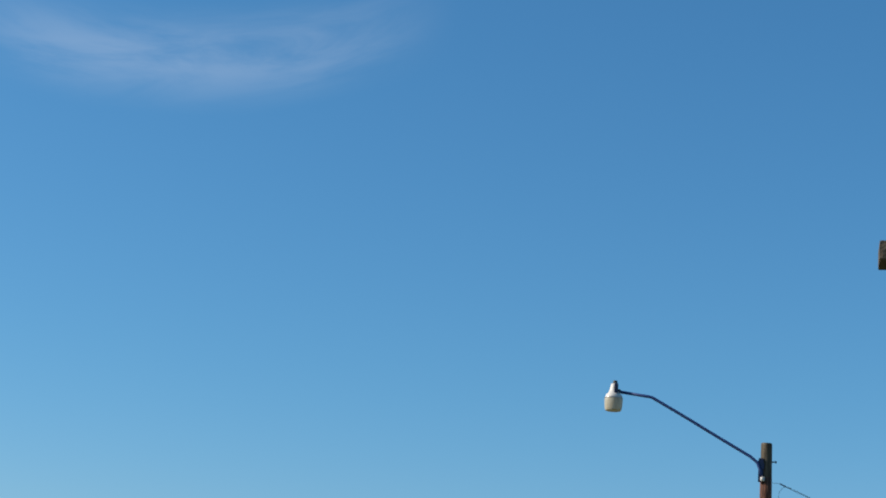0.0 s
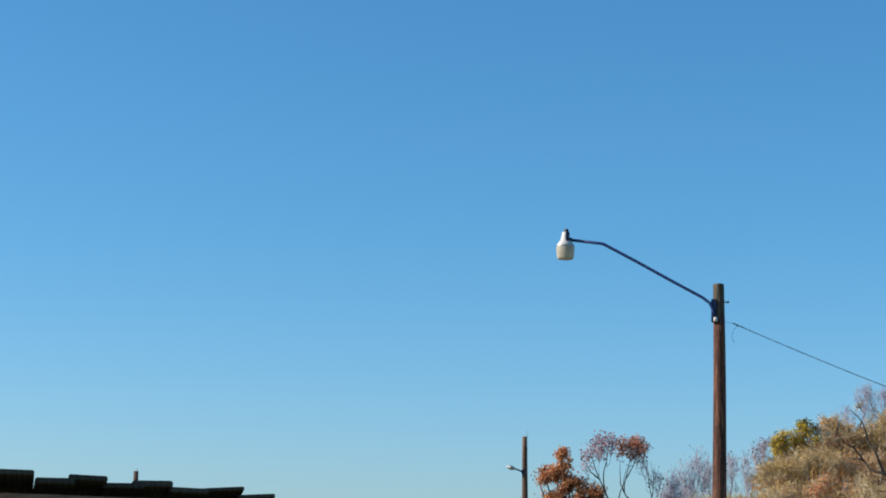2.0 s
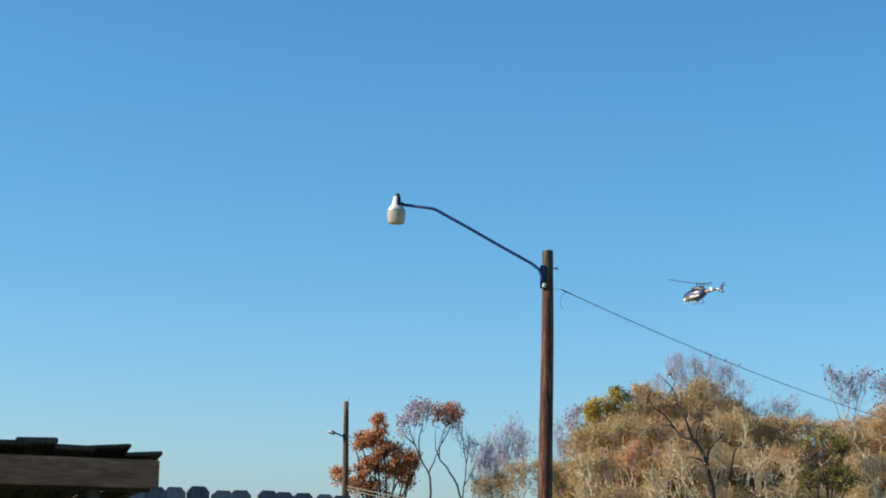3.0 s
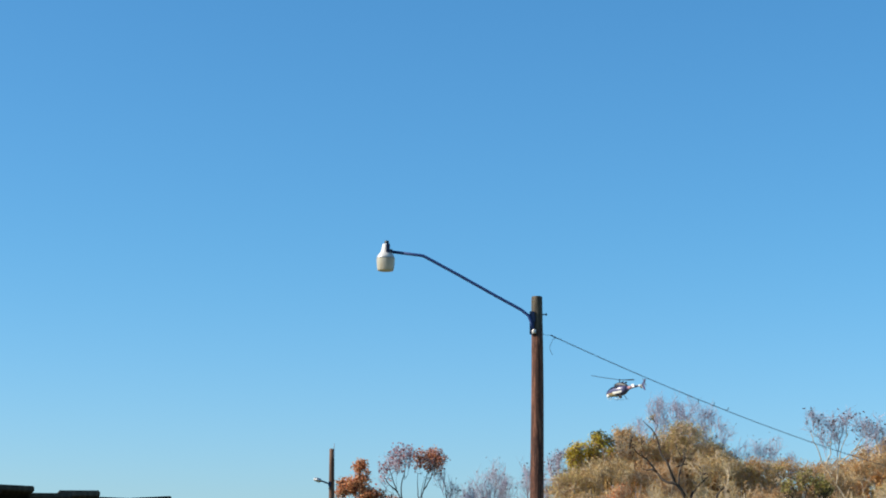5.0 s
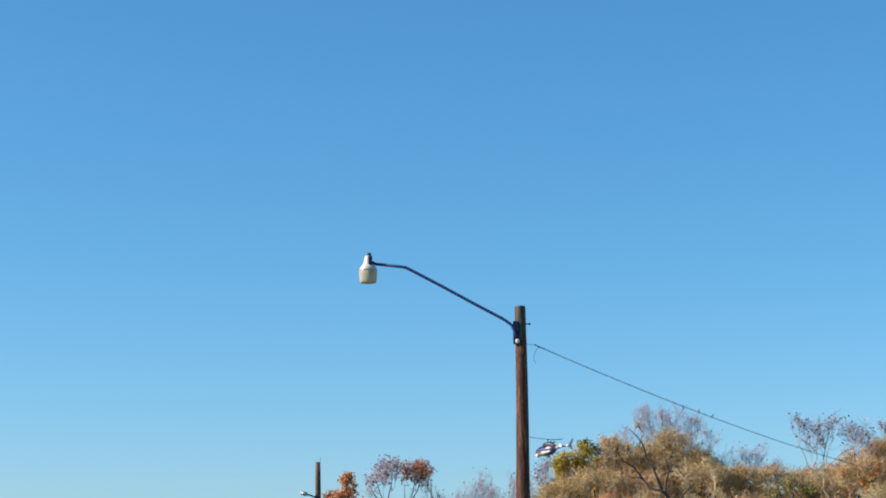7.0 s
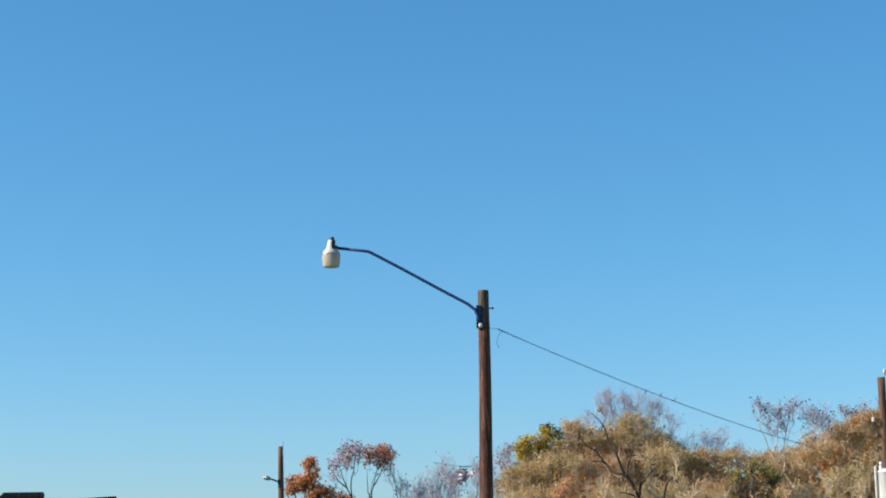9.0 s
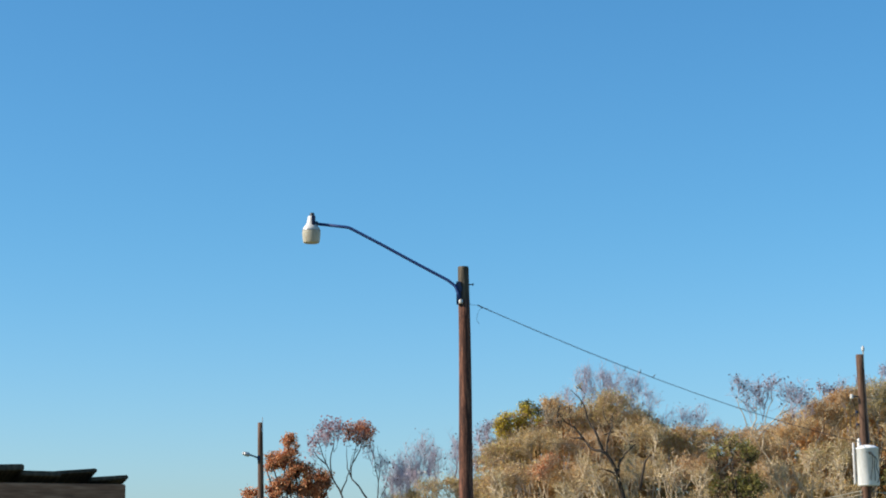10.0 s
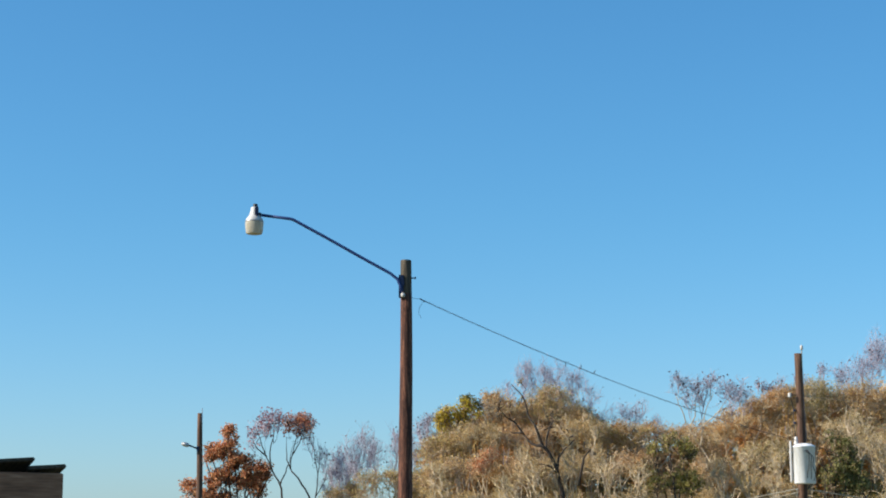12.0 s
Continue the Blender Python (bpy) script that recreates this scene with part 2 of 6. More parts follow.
LEAF_RUST = material("red_rust_leaves", [(0.26, 0.08, 0.05), (0.46, 0.17, 0.1), (0.62, 0.3, 0.15)], grain=0.6, fine=4, rough=0.75, bump=0, island=0.5, through_light=0.45)
LEAF_RED = material("dull_red_leaves", [(0.2, 0.07, 0.075), (0.37, 0.15, 0.15), (0.5, 0.24, 0.22)], grain=0.6, fine=4, rough=0.75, bump=0, island=0.5, through_light=0.35)
LEAF_DARK = material("dark_withered_leaves", [(0.05, 0.03, 0.03), (0.12, 0.07, 0.07), (0.2, 0.12, 0.11)], grain=0.6, fine=4, rough=0.8, bump=0, island=0.4, through_light=0.2)
LEAF_TAN = material("dry_tan_leaves", [(0.42, 0.28, 0.108), (0.62, 0.44, 0.19), (0.76, 0.58, 0.28)], grain=0.4, fine=3, rough=0.85, bump=0, island=0.35, through_light=0.7)
LEAF_BROWN = material("russet_brown_leaves", [(0.38, 0.215, 0.088), (0.6, 0.36, 0.152), (0.73, 0.5, 0.235)], grain=0.4, fine=3, rough=0.85, bump=0, island=0.35, through_light=0.7)
LEAF_YELLOW = material("yellow_green_leaves", [(0.28, 0.22, 0.02), (0.58, 0.44, 0.06), (0.76, 0.6, 0.12)], grain=0.5, fine=3, rough=0.75, bump=0, island=0.45, through_light=0.6)
LEAF_GREEN = material("dark_evergreen_leaves", [(0.1, 0.105, 0.03), (0.19, 0.185, 0.055), (0.3, 0.27, 0.09)], grain=0.6, fine=4, rough=0.75, bump=0, island=0.5, through_light=0.3)
LEAF_MOSS = material("mossy_green_leaves", [(0.16, 0.15, 0.03), (0.3, 0.27, 0.07), (0.42, 0.36, 0.11)], grain=0.6, fine=4, rough=0.75, bump=0, island=0.5, through_light=0.4)
LEAF_OLIVE = material("olive_leaves", [(0.31, 0.24, 0.085), (0.49, 0.395, 0.155), (0.63, 0.53, 0.23)], grain=0.5, fine=3, rough=0.8, bump=0, island=0.35, through_light=0.7)


# ---- mesh helpers ----
def link_mesh(name, verts, faces, mat, parent=None, smooth=False):
    me = bpy.data.meshes.new(name)
    me.from_pydata([tuple(v) for v in verts], [], [tuple(f) for f in faces])
    me.materials.append(mat)
    if smooth:
        me.polygons.foreach_set("use_smooth", [True] * len(me.polygons))
    ob = new(name, me)
    ob.parent = parent
    return ob


def part(name, bm, mat, parent=None, label="", smooth=False):
    """Links a bmesh as one mesh object under a thing or a part."""
    me = bpy.data.meshes.new(name)
    bmesh.ops.recalc_face_normals(bm, faces=bm.faces[:])
    bm.to_mesh(me)
    bm.free()
    me.materials.append(mat)
    if smooth:
        me.polygons.foreach_set("use_smooth", [True] * len(me.polygons))
    ob = new(name, me)
    ob.parent = parent
    return tagged(ob, label)


def empty(name, m, label, category, group="", kind=""):
    ob = new(name)
    ob.matrix_world = m
    ob.empty_display_size = 0.2
    return tagged(ob, label, category, group, kind)


def ring_loft(bm, rings, cap=True):
    """Skins rings of equally many points."""
    made = [[bm.verts.new(p) for p in r] for r in rings]
    for a, b in zip(made, made[1:]):
        for i in range(len(a)):
            j = (i + 1) % len(a)
            bm.faces.new((a[i], a[j], b[j], b[i]))
    if cap:
        bm.faces.new(made[0][::-1])
        bm.faces.new(made[-1])


def lathe(bm, profile, sides=24, axis=(0, 0), wobble=0.0, seed=0):
    rng = random.Random(seed)
    ph = [rng.uniform(0, 6.28) for _ in range(4)]
    rings = []
    for r, z in profile:
        dx = wobble * math.sin(z * 1.3 + ph[0])
        dy = wobble * math.sin(z * 1.1 + ph[1])
        rings.append([(axis[0] + dx + r * math.cos(2 * math.pi * i / sides), axis[1] + dy + r * math.sin(2 * math.pi * i / sides), z) for i in range(sides)])
    ring_loft(bm, rings)


def tube(bm, points, radius, sides=8):
    """A round tube along points; radius a number or one for each point."""
    pts = [Vector(p) for p in points]
    rad = radius if isinstance(radius, (list, tuple)) else [radius] * len(pts)
    rings, side = [], None
    for i, p in enumerate(pts):
        d = (pts[min(i + 1, len(pts) - 1)] - pts[max(i - 1, 0)]).normalized()
        if side is None:
            side = d.orthogonal().normalized()
        side = (side - d * side.dot(d)).normalized()
        up = d.cross(side)
        rings.append([p + (side * math.cos(2 * math.pi * k / sides) + up * math.sin(2 * math.pi * k / sides)) * rad[i] for k in range(sides)])
    ring_loft(bm, rings)


def box(bm, size, m=Matrix(), bevel=0.0):
    made = bmesh.ops.create_cube(bm, size=1.0, matrix=m @ Matrix.Diagonal((*size, 1)))
    if bevel:
        edges = list({e for v in made["verts"] for e in v.link_edges})
        bmesh.ops.bevel(bm, geom=edges, offset=bevel, segments=2, affect="EDGES")


def smooth_path(points, steps=6):
    """Catmull-Rom through points."""
    p = [Vector(q) for q in points]
    p = [p[0] * 2 - p[1]] + p + [p[-1] * 2 - p[-2]]
    out = []
    for a, b, c, d in zip(p, p[1:], p[2:], p[3:]):
        for s in range(steps):
            t = s / steps
            out.append(0.5 * (2 * b + (c - a) * t + (2 * a - 5 * b + 4 * c - d) * t * t + (3 * b - a - 3 * c + d) * t ** 3))
    return out + [p[-2]]


def cable(start, end, sag, steps=40):
    a, b = Vector(start), Vector(end)
    return [a.lerp(b, i / steps) - Vector((0, 0, 4 * sag * (i / steps) * (1 - i / steps))) for i in range(steps + 1)]


# ---- ground ----
def ground():
    bm = bmesh.new()
    bmesh.ops.create_grid(bm, x_segments=40, y_segments=40, size=2500)
    for v in bm.verts:
        v.co.z = 0.0
    tagged(part("ground", bm, GRASS), "dry autumn lawn and field of short yellowing grass", "ground", kind="structure")


ground()


# ---- utility poles ----
def main_pole():
    """The near pole with a yard light on a long bent arm."""
    x, y, h = -0.015, 28.0, 6.144
    thing = empty("utility_pole", pose(x, y, 0), "reddish-brown wooden utility pole carrying a yard light arm", "utility pole")
    bm = bmesh.new()
    lathe(bm, [(0.128 - 0.043 * z / h, z) for z in [-0.1 + (5.62 + 0.1) * i / 22 for i in range(23)]], 28, wobble=0.008, seed=3)
    part("shaft", bm, POLE_WOOD, thing, smooth=True)
    bm = bmesh.new()
    lathe(bm, [(0.0885, 5.622), (0.087, 5.75), (0.086, 5.95), (0.085, 6.12), (0.079, 6.144)], 28, wobble=0.006, seed=3)
    part("pole_top", bm, POLE_TOP, thing, "grey weathered pole top")
    # bolts that pass through the pole
    for z, r in ((5.86, 0.009),):
        bm = bmesh.new()
        tube(bm, [(-0.12, -0.02, z), (0.16, -0.02, z)], r, 8)
        tube(bm, [(0.135, -0.02, z), (0.155, -0.02, z)], r * 2.1, 6)
        part("bolt", bm, DARK_STEEL, thing)
    bm = bmesh.new()
    box(bm, (0.075, 0.05, 0.36), pose(-0.075, -0.075, 5.72), 0.006)
    box(bm, (0.05, 0.03, 0.1), pose(-0.05, -0.1, 5.78), 0.005)
    part("bracket", bm, DARK_STEEL, thing)
    bm = bmesh.new()
    lathe(bm, [(0.02, 5.545), (0.034, 5.555), (0.03, 5.575), (0.036, 5.595), (0.022, 5.612)], 14, axis=(-0.045, -0.125))
    part("insulator", bm, PORCELAIN, thing, "small white porcelain insulator", smooth=True)
    bm = bmesh.new()
    tube(bm, [(0.02, -0.1, 5.58), (0.12, -0.1, 5.53), (0.22, -0.04, 5.53)], 0.003, 5)
    part("tie_wire", bm, WIRE, thing)
    return x, y, h


def yard_light(x, y):
    """Bent steel arm and bucket-shaped light head."""
    thing = empty("yard_light", pose(x, y, 0), "dusk-to-dawn yard light with white head on dark bent arm", "street light")
    pts = [(-0.075, -0.1, 5.62), (-0.085, -0.1, 5.72), (-0.13, -0.1, 5.83), (-0.24, -0.1, 5.92), (-0.7, -0.1, 6.175), (-1.25, -0.1, 6.488), (-1.74, -0.1, 6.757), (-1.775, -0.1, 6.773), (-1.815, -0.1, 6.782), (-2.25, -0.1, 6.838)]
    bm = bmesh.new()
    tube(bm, pts, 0.0235, 12)
    part("arm", bm, ARM_PAINT, thing, smooth=True)
    hx, hy = -2.362, -0.1
    bm = bmesh.new()
    lathe(bm, [(0.04, 6.968), (0.054, 6.955), (0.066, 6.89), (0.076, 6.85), (0.092, 6.82), (0.122, 6.785), (0.134, 6.76), (0.136, 6.735)], 26, axis=(hx, hy))
    housing = part("housing", bm, LAMP_WHITE, thing, "white cast housing", smooth=True)
    bm = bmesh.new()
    # this dark block stands in for the housing's shaded side; the rest clamps the arm
    box(bm, (0.055, 0.09, 0.16), pose(hx + 0.04, hy - 0.06, 6.885), 0.012)
    box(bm, (0.05, 0.07, 0.06), pose(hx + 0.085, hy, 6.845), 0.01)
    for dz in (-0.018, 0.018):
        tube(bm, [(hx + 0.09, hy - 0.05, 6.85 + dz), (hx + 0.09, hy + 0.05, 6.85 + dz)], 0.007, 6)
    part("clamp_and_shade_block", bm, DARK_STEEL, thing)
    bm = bmesh.new()
    lathe(bm, [(0.036, 6.95), (0.036, 7.002), (0.03, 7.015)], 18, axis=(hx + 0.012, hy))
    part("photocell", bm, BLACK, thing, "small black photocell on top", smooth=True)
    bm = bmesh.new()
    rings = []
    for r, z in ((0.127, 6.738), (0.138, 6.73), (0.14, 6.69), (0.136, 6.63), (0.128, 6.57), (0.12, 6.542), (0.1, 6.536)):
        rings.append([(hx + r * (1 + 0.018 * (i % 2)) * math.cos(math.pi * i / 36), hy + r * (1 + 0.018 * (i % 2)) * math.sin(math.pi * i / 36), z) for i in range(72)])
    ring_loft(bm, rings)
    part("refractor", bm, REFRACTOR, thing, "ribbed yellowed plastic refractor bucket")
    bm = bmesh.new()
    lathe(bm, [(0.14, 6.728), (0.145, 6.732), (0.145, 6.742), (0.138, 6.746)], 26, axis=(hx, hy))
    part("retaining_ring", bm, GALVANISED, thing, smooth=True)


def left_pole():
    x, y, h = -5.616, 49.68, 5.433
    thing = empty("utility_pole", pose(x, y, 0), "slim grey-brown wooden utility pole with small lamp", "utility pole")
    bm = bmesh.new()
    lathe(bm, [(0.11 - 0.042 * z / h, z) for z in [-0.1 + (h + 0.1) * i / 14 for i in range(15)]], 20, wobble=0.012, seed=5)
    part("shaft", bm, GREY_POLE, thing, smooth=True)
    bm = bmesh.new()
    tube(bm, [(0.045, -0.05, h - 0.25), (0.05, -0.04, h + 0.14)], 0.012, 6)
    part("lightning_rod", bm, GALVANISED, thing)
    lamp = empty("street_lamp", pose(x, y, 0), "small grey street lamp on a short arm", "street light")
    bm = bmesh.new()
    tube(bm, [(-0.06, -0.08, 4.47), (-0.18, -0.09, 4.52), (-0.30, -0.1, 4.56)], 0.022, 8)
    box(bm, (0.06, 0.06, 0.14), pose(-0.05, -0.07, 4.47), 0.006)
    part("arm", bm, DARK_STEEL, lamp)
    bm = bmesh.new()
    tube(bm, [(-0.28, -0.1, 4.55), (-0.31, -0.1, 4.56), (-0.40, -0.1, 4.585), (-0.44, -0.1, 4.595)], [0.03, 0.055, 0.06, 0.045], 14)
    part("lamp_body", bm, GALVANISED, lamp, smooth=True)
    bm = bmesh.new()
    tube(bm, [(-0.435, -0.1, 4.593), (-0.46, -0.1, 4.6), (-0.485, -0.1, 4.608)], [0.05, 0.05, 0.02], 14)
    part("lens", bm, PORCELAIN, lamp, "white lens", smooth=True)


def third_pole():
    x, y, h = -19.09, 56.66, 4.76
    thing = empty("utility_pole", pose(x, y, 0), "distant slim brown wooden utility pole", "utility pole")
    bm = bmesh.new()
    lathe(bm, [(0.115 - 0.04 * z / h, z) for z in [-0.1 + (h + 0.1) * i / 12 for i in range(13)]], 18, wobble=0.01, seed=6)
    part("shaft", bm, GREY_POLE, thing, smooth=True)
    bm = bmesh.new()
    tube(bm, [(0.03, -0.06, h - 0.2), (0.03, -0.05, h + 0.08)], 0.012, 6)
    part("lightning_rod", bm, GALVANISED, thing)


def transformer_pole():
    x, y, h = 9.545, 43.97, 6.44
    thing = empty("utility_pole", pose(x, y, 0), "dark brown wooden utility pole carrying a transformer", "utility pole")
    bm = bmesh.new()
    lathe(bm, [(0.137 - 0.045 * z / h, z) for z in [-0.1 + (h + 0.1) * i / 14 for i in range(15)]], 22, wobble=0.01, seed=8)
    part("shaft", bm, GREY_POLE, thing, smooth=True)
    bm = bmesh.new()
    tube(bm, [(0.07, -0.06, h - 0.35), (0.075, -0.05, h + 0.13), (0.07, -0.05, h + 0.2)], [0.014, 0.014, 0.02], 6)
    part("lightning_rod", bm, PALE_WIRE, thing)
    bm = bmesh.new()
    lathe(bm, [(0.02, h + 0.08), (0.04, h + 0.1), (0.032, h + 0.13), (0.04, h + 0.15), (0.02, h + 0.2)], 12, axis=(0.075, -0.05))
    part("top_insulator", bm, PORCELAIN, thing, "white pin insulator on top", smooth=True)
    bm = bmesh.new()
    tube(bm, [(0.06, -0.115, h - 0.4), (0.07, -0.125, 5.3), (0.1, -0.14, 4.3)], 0.011, 6)
    part("ground_wire", bm, WIRE, thing)
    bm = bmesh.new()
    tube(bm, [(-0.08, -0.06, 5.42), (-0.24, -0.08, 5.42)], 0.012, 6)
    part("side_pin", bm, DARK_STEEL, thing)
    bm = bmesh.new()
    lathe(bm, [(0.025, 5.36), (0.046, 5.37), (0.048, 5.40), (0.036, 5.42), (0.045, 5.44), (0.04, 5.465), (0.02, 5.475)], 16, axis=(-0.26, -0.08))
    part("insulator", bm, PORCELAIN, thing, "white porcelain side insulator", smooth=True)
    for z in (5.05, 4.75):
        bm = bmesh.new()
        lathe(bm, [(0.02, z - 0.03), (0.032, z - 0.02), (0.03, z + 0.02), (0.02, z + 0.03)], 12, axis=(-0.14, -0.03))
        part("bracket_knob", bm, DARK_STEEL, thing)
    # transformer can
    can = empty("transformer", pose(x, y, 0), "pale grey pole-mounted transformer can", "transformer")
    cx, cy = -0.036, -0.42
    bm = bmesh.new()
    lathe(bm, [(0.245, 3.27), (0.26, 3.285), (0.26, 4.13), (0.272, 4.135), (0.272, 4.165), (0.25, 4.175), (0.18, 4.215), (0.06, 4.235)], 32, axis=(cx, cy))
    part("tank", bm, TANK, can, smooth=True)
    for dz in (3.6, 3.95):
        bm = bmesh.new()
        box(bm, (0.16, 0.2, 0.05), pose(cx - 0.01, -0.13, dz), 0.006)
        part("hanger", bm, GALVANISED, can)
    bm = bmesh.new()
    px, py = cx - 0.17, cy + 0.05
    lathe(bm, [(0.05, 4.15), (0.055, 4.19), (0.04, 4.2), (0.055, 4.25), (0.04, 4.26), (0.05, 4.31), (0.036, 4.32), (0.042, 4.37), (0.02, 4.40)], 16, axis=(px, py))
    part("bushing", bm, PORCELAIN, can, "white ribbed bushing", smooth=True)
    bm = bmesh.new()
    lathe(bm, [(0.025, 3.3), (0.03, 3.34), (0.03, 4.26), (0.02, 4.29)], 12, axis=(cx - 0.32, cy - 0.02))
    box(bm, (0.12, 0.03, 0.04), pose(cx - 0.3, cy, 3.5), 0.004)
    box(bm, (0.12, 0.03, 0.04), pose(cx - 0.3, cy, 4.02), 0.004)
    part("surge_arrester", bm, PORCELAIN, can, "pale tubular surge arrester", smooth=True)
    for k in range(3):
        bm = bmesh.new()
        a = -1.5 + 0.2 * k
        ex, ey = cx + 0.27 * math.cos(a), cy + 0.27 * math.sin(a)
        tube(bm, smooth_path([(ex - 0.1 * k, ey, 4.06), (ex + 0.03, ey - 0.05, 3.98 - 0.04 * k), (ex + 0.02, ey - 0.04, 3.7), (ex - 0.02 + 0.05 * k, ey - 0.02, 3.45), (0.02 + 0.04 * k, -0.5, 3.24), (0.08, -0.2, 3.15)], 5), 0.009, 6)
        part("lead", bm, WIRE, can)
    bm = bmesh.new()
    tube(bm, smooth_path([(px, py, 4.39), (px - 0.03, py + 0.05, 4.7), (-0.18, -0.06, 5.1), (-0.25, -0.08, 5.4)], 6), 0.008, 6)
    part("riser_wire", bm, WIRE, can)
    return x, y


def wires():
    # twisted service drop from the near pole to the transformer pole
    a, b = (0.205, 27.96, 5.53), (9.5, 43.83, 4.3)
    line = cable(a, b, 0.2, 2400)
    thing = empty("service_cable", pose(*a), "black twisted overhead service cable with slight sag", "cable")
    for k in range(2):
        bm = bmesh.new()
        pts = []
        for i, p in enumerate(line):
            w = i * 0.26 + math.pi * k
            pts.append(p - Vector(a) + Vector((0.862 * math.cos(w), -0.505 * math.cos(w), math.sin(w))) * 0.0075)
        tube(bm, pts, 0.0036, 4)
        part("strand", bm, WIRE, thing)
    bm = bmesh.new()
    tube(bm, smooth_path([(0.16, 0.1, -0.045), (0.06, 0.05, -0.04), (0.0, 0.0, -0.12), (-0.02, 0.0, -0.22), (0.02, 0, -0.3)], 6), 0.0028, 5)
    part("loose_tail", bm, WIRE, thing)
    bm = bmesh.new()
    tube(bm, [(0, 0, 0.002), (0.08, 0.11, -0.028)], 0.009, 6)
    part("clamp", bm, DARK_STEEL, thing)
    for i, dx, dz in ((685, -0.01, -0.07), (768, 0.01, 0.06), (840, 0.04, 0.06)):
        bm = bmesh.new()
        p = line[i] - Vector(a)
        tube(bm, [p + Vector((-0.03, -0.04, 0.005)), p + Vector((0.0, 0.0, 0.004)), p + Vector((dx, 0.01, dz))], [0.009, 0.009, 0.006], 5)
        part("tie", bm, WIRE, thing)
    # thin line on the side insulator of the transformer pole, into the wood and away to the side
    for start, end, sag, r in (((9.31, 43.89, 5.42), (21.9, 117.0, 8.3), 0.4, 0.006), ((9.31, 43.89, 5.42), (36.0, 60.0, 6.3), 0.5, 0.006)):
        bm = bmesh.new()
        tube(bm, [p - Vector(start) for p in cable(start, end, sag, 24)], r, 5)
        ob = part("overhead_wire", bm, PALE_WIRE)
        ob.location = start
        tagged(ob, "thin pale bare overhead wire", "wire", "bare wires")
    # pale secondary cables that leave below the can
    for start, end, sag in (((9.42, 43.9, 3.17), (-5.54, 49.62, 3.12), 0.8), ((9.42, 43.9, 3.08), (-5.54, 49.62, 3.04), 0.86), ((9.66, 43.9, 3.15), (27.0, 50.0, 2.6), 0.5)):
        bm = bmesh.new()
        tube(bm, [p - Vector(start) for p in cable(start, end, sag, 32)], 0.014, 6)
        ob = part("secondary_cable", bm, PALE_WIRE)
        ob.location = start
        tagged(ob, "pale overhead secondary cable below the transformer", "cable", "secondary cables")


pole_x, pole_y, pole_h = main_pole()
yard_light(pole_x, pole_y)
left_pole()
third_pole()
transformer_pole()
wires()


# ---- lean-to, fence, porch corner ----
CORNER = Vector((-1.015, 5.43, 0))
ALONG, INWARD = Vector((-0.836, -0.548, 0)).normalized(), Vector((-0.548, 0.836, 0)).normalized()
TURN = math.degrees(math.atan2(ALONG.y, ALONG.x))          # local x runs along the front, local -y inward


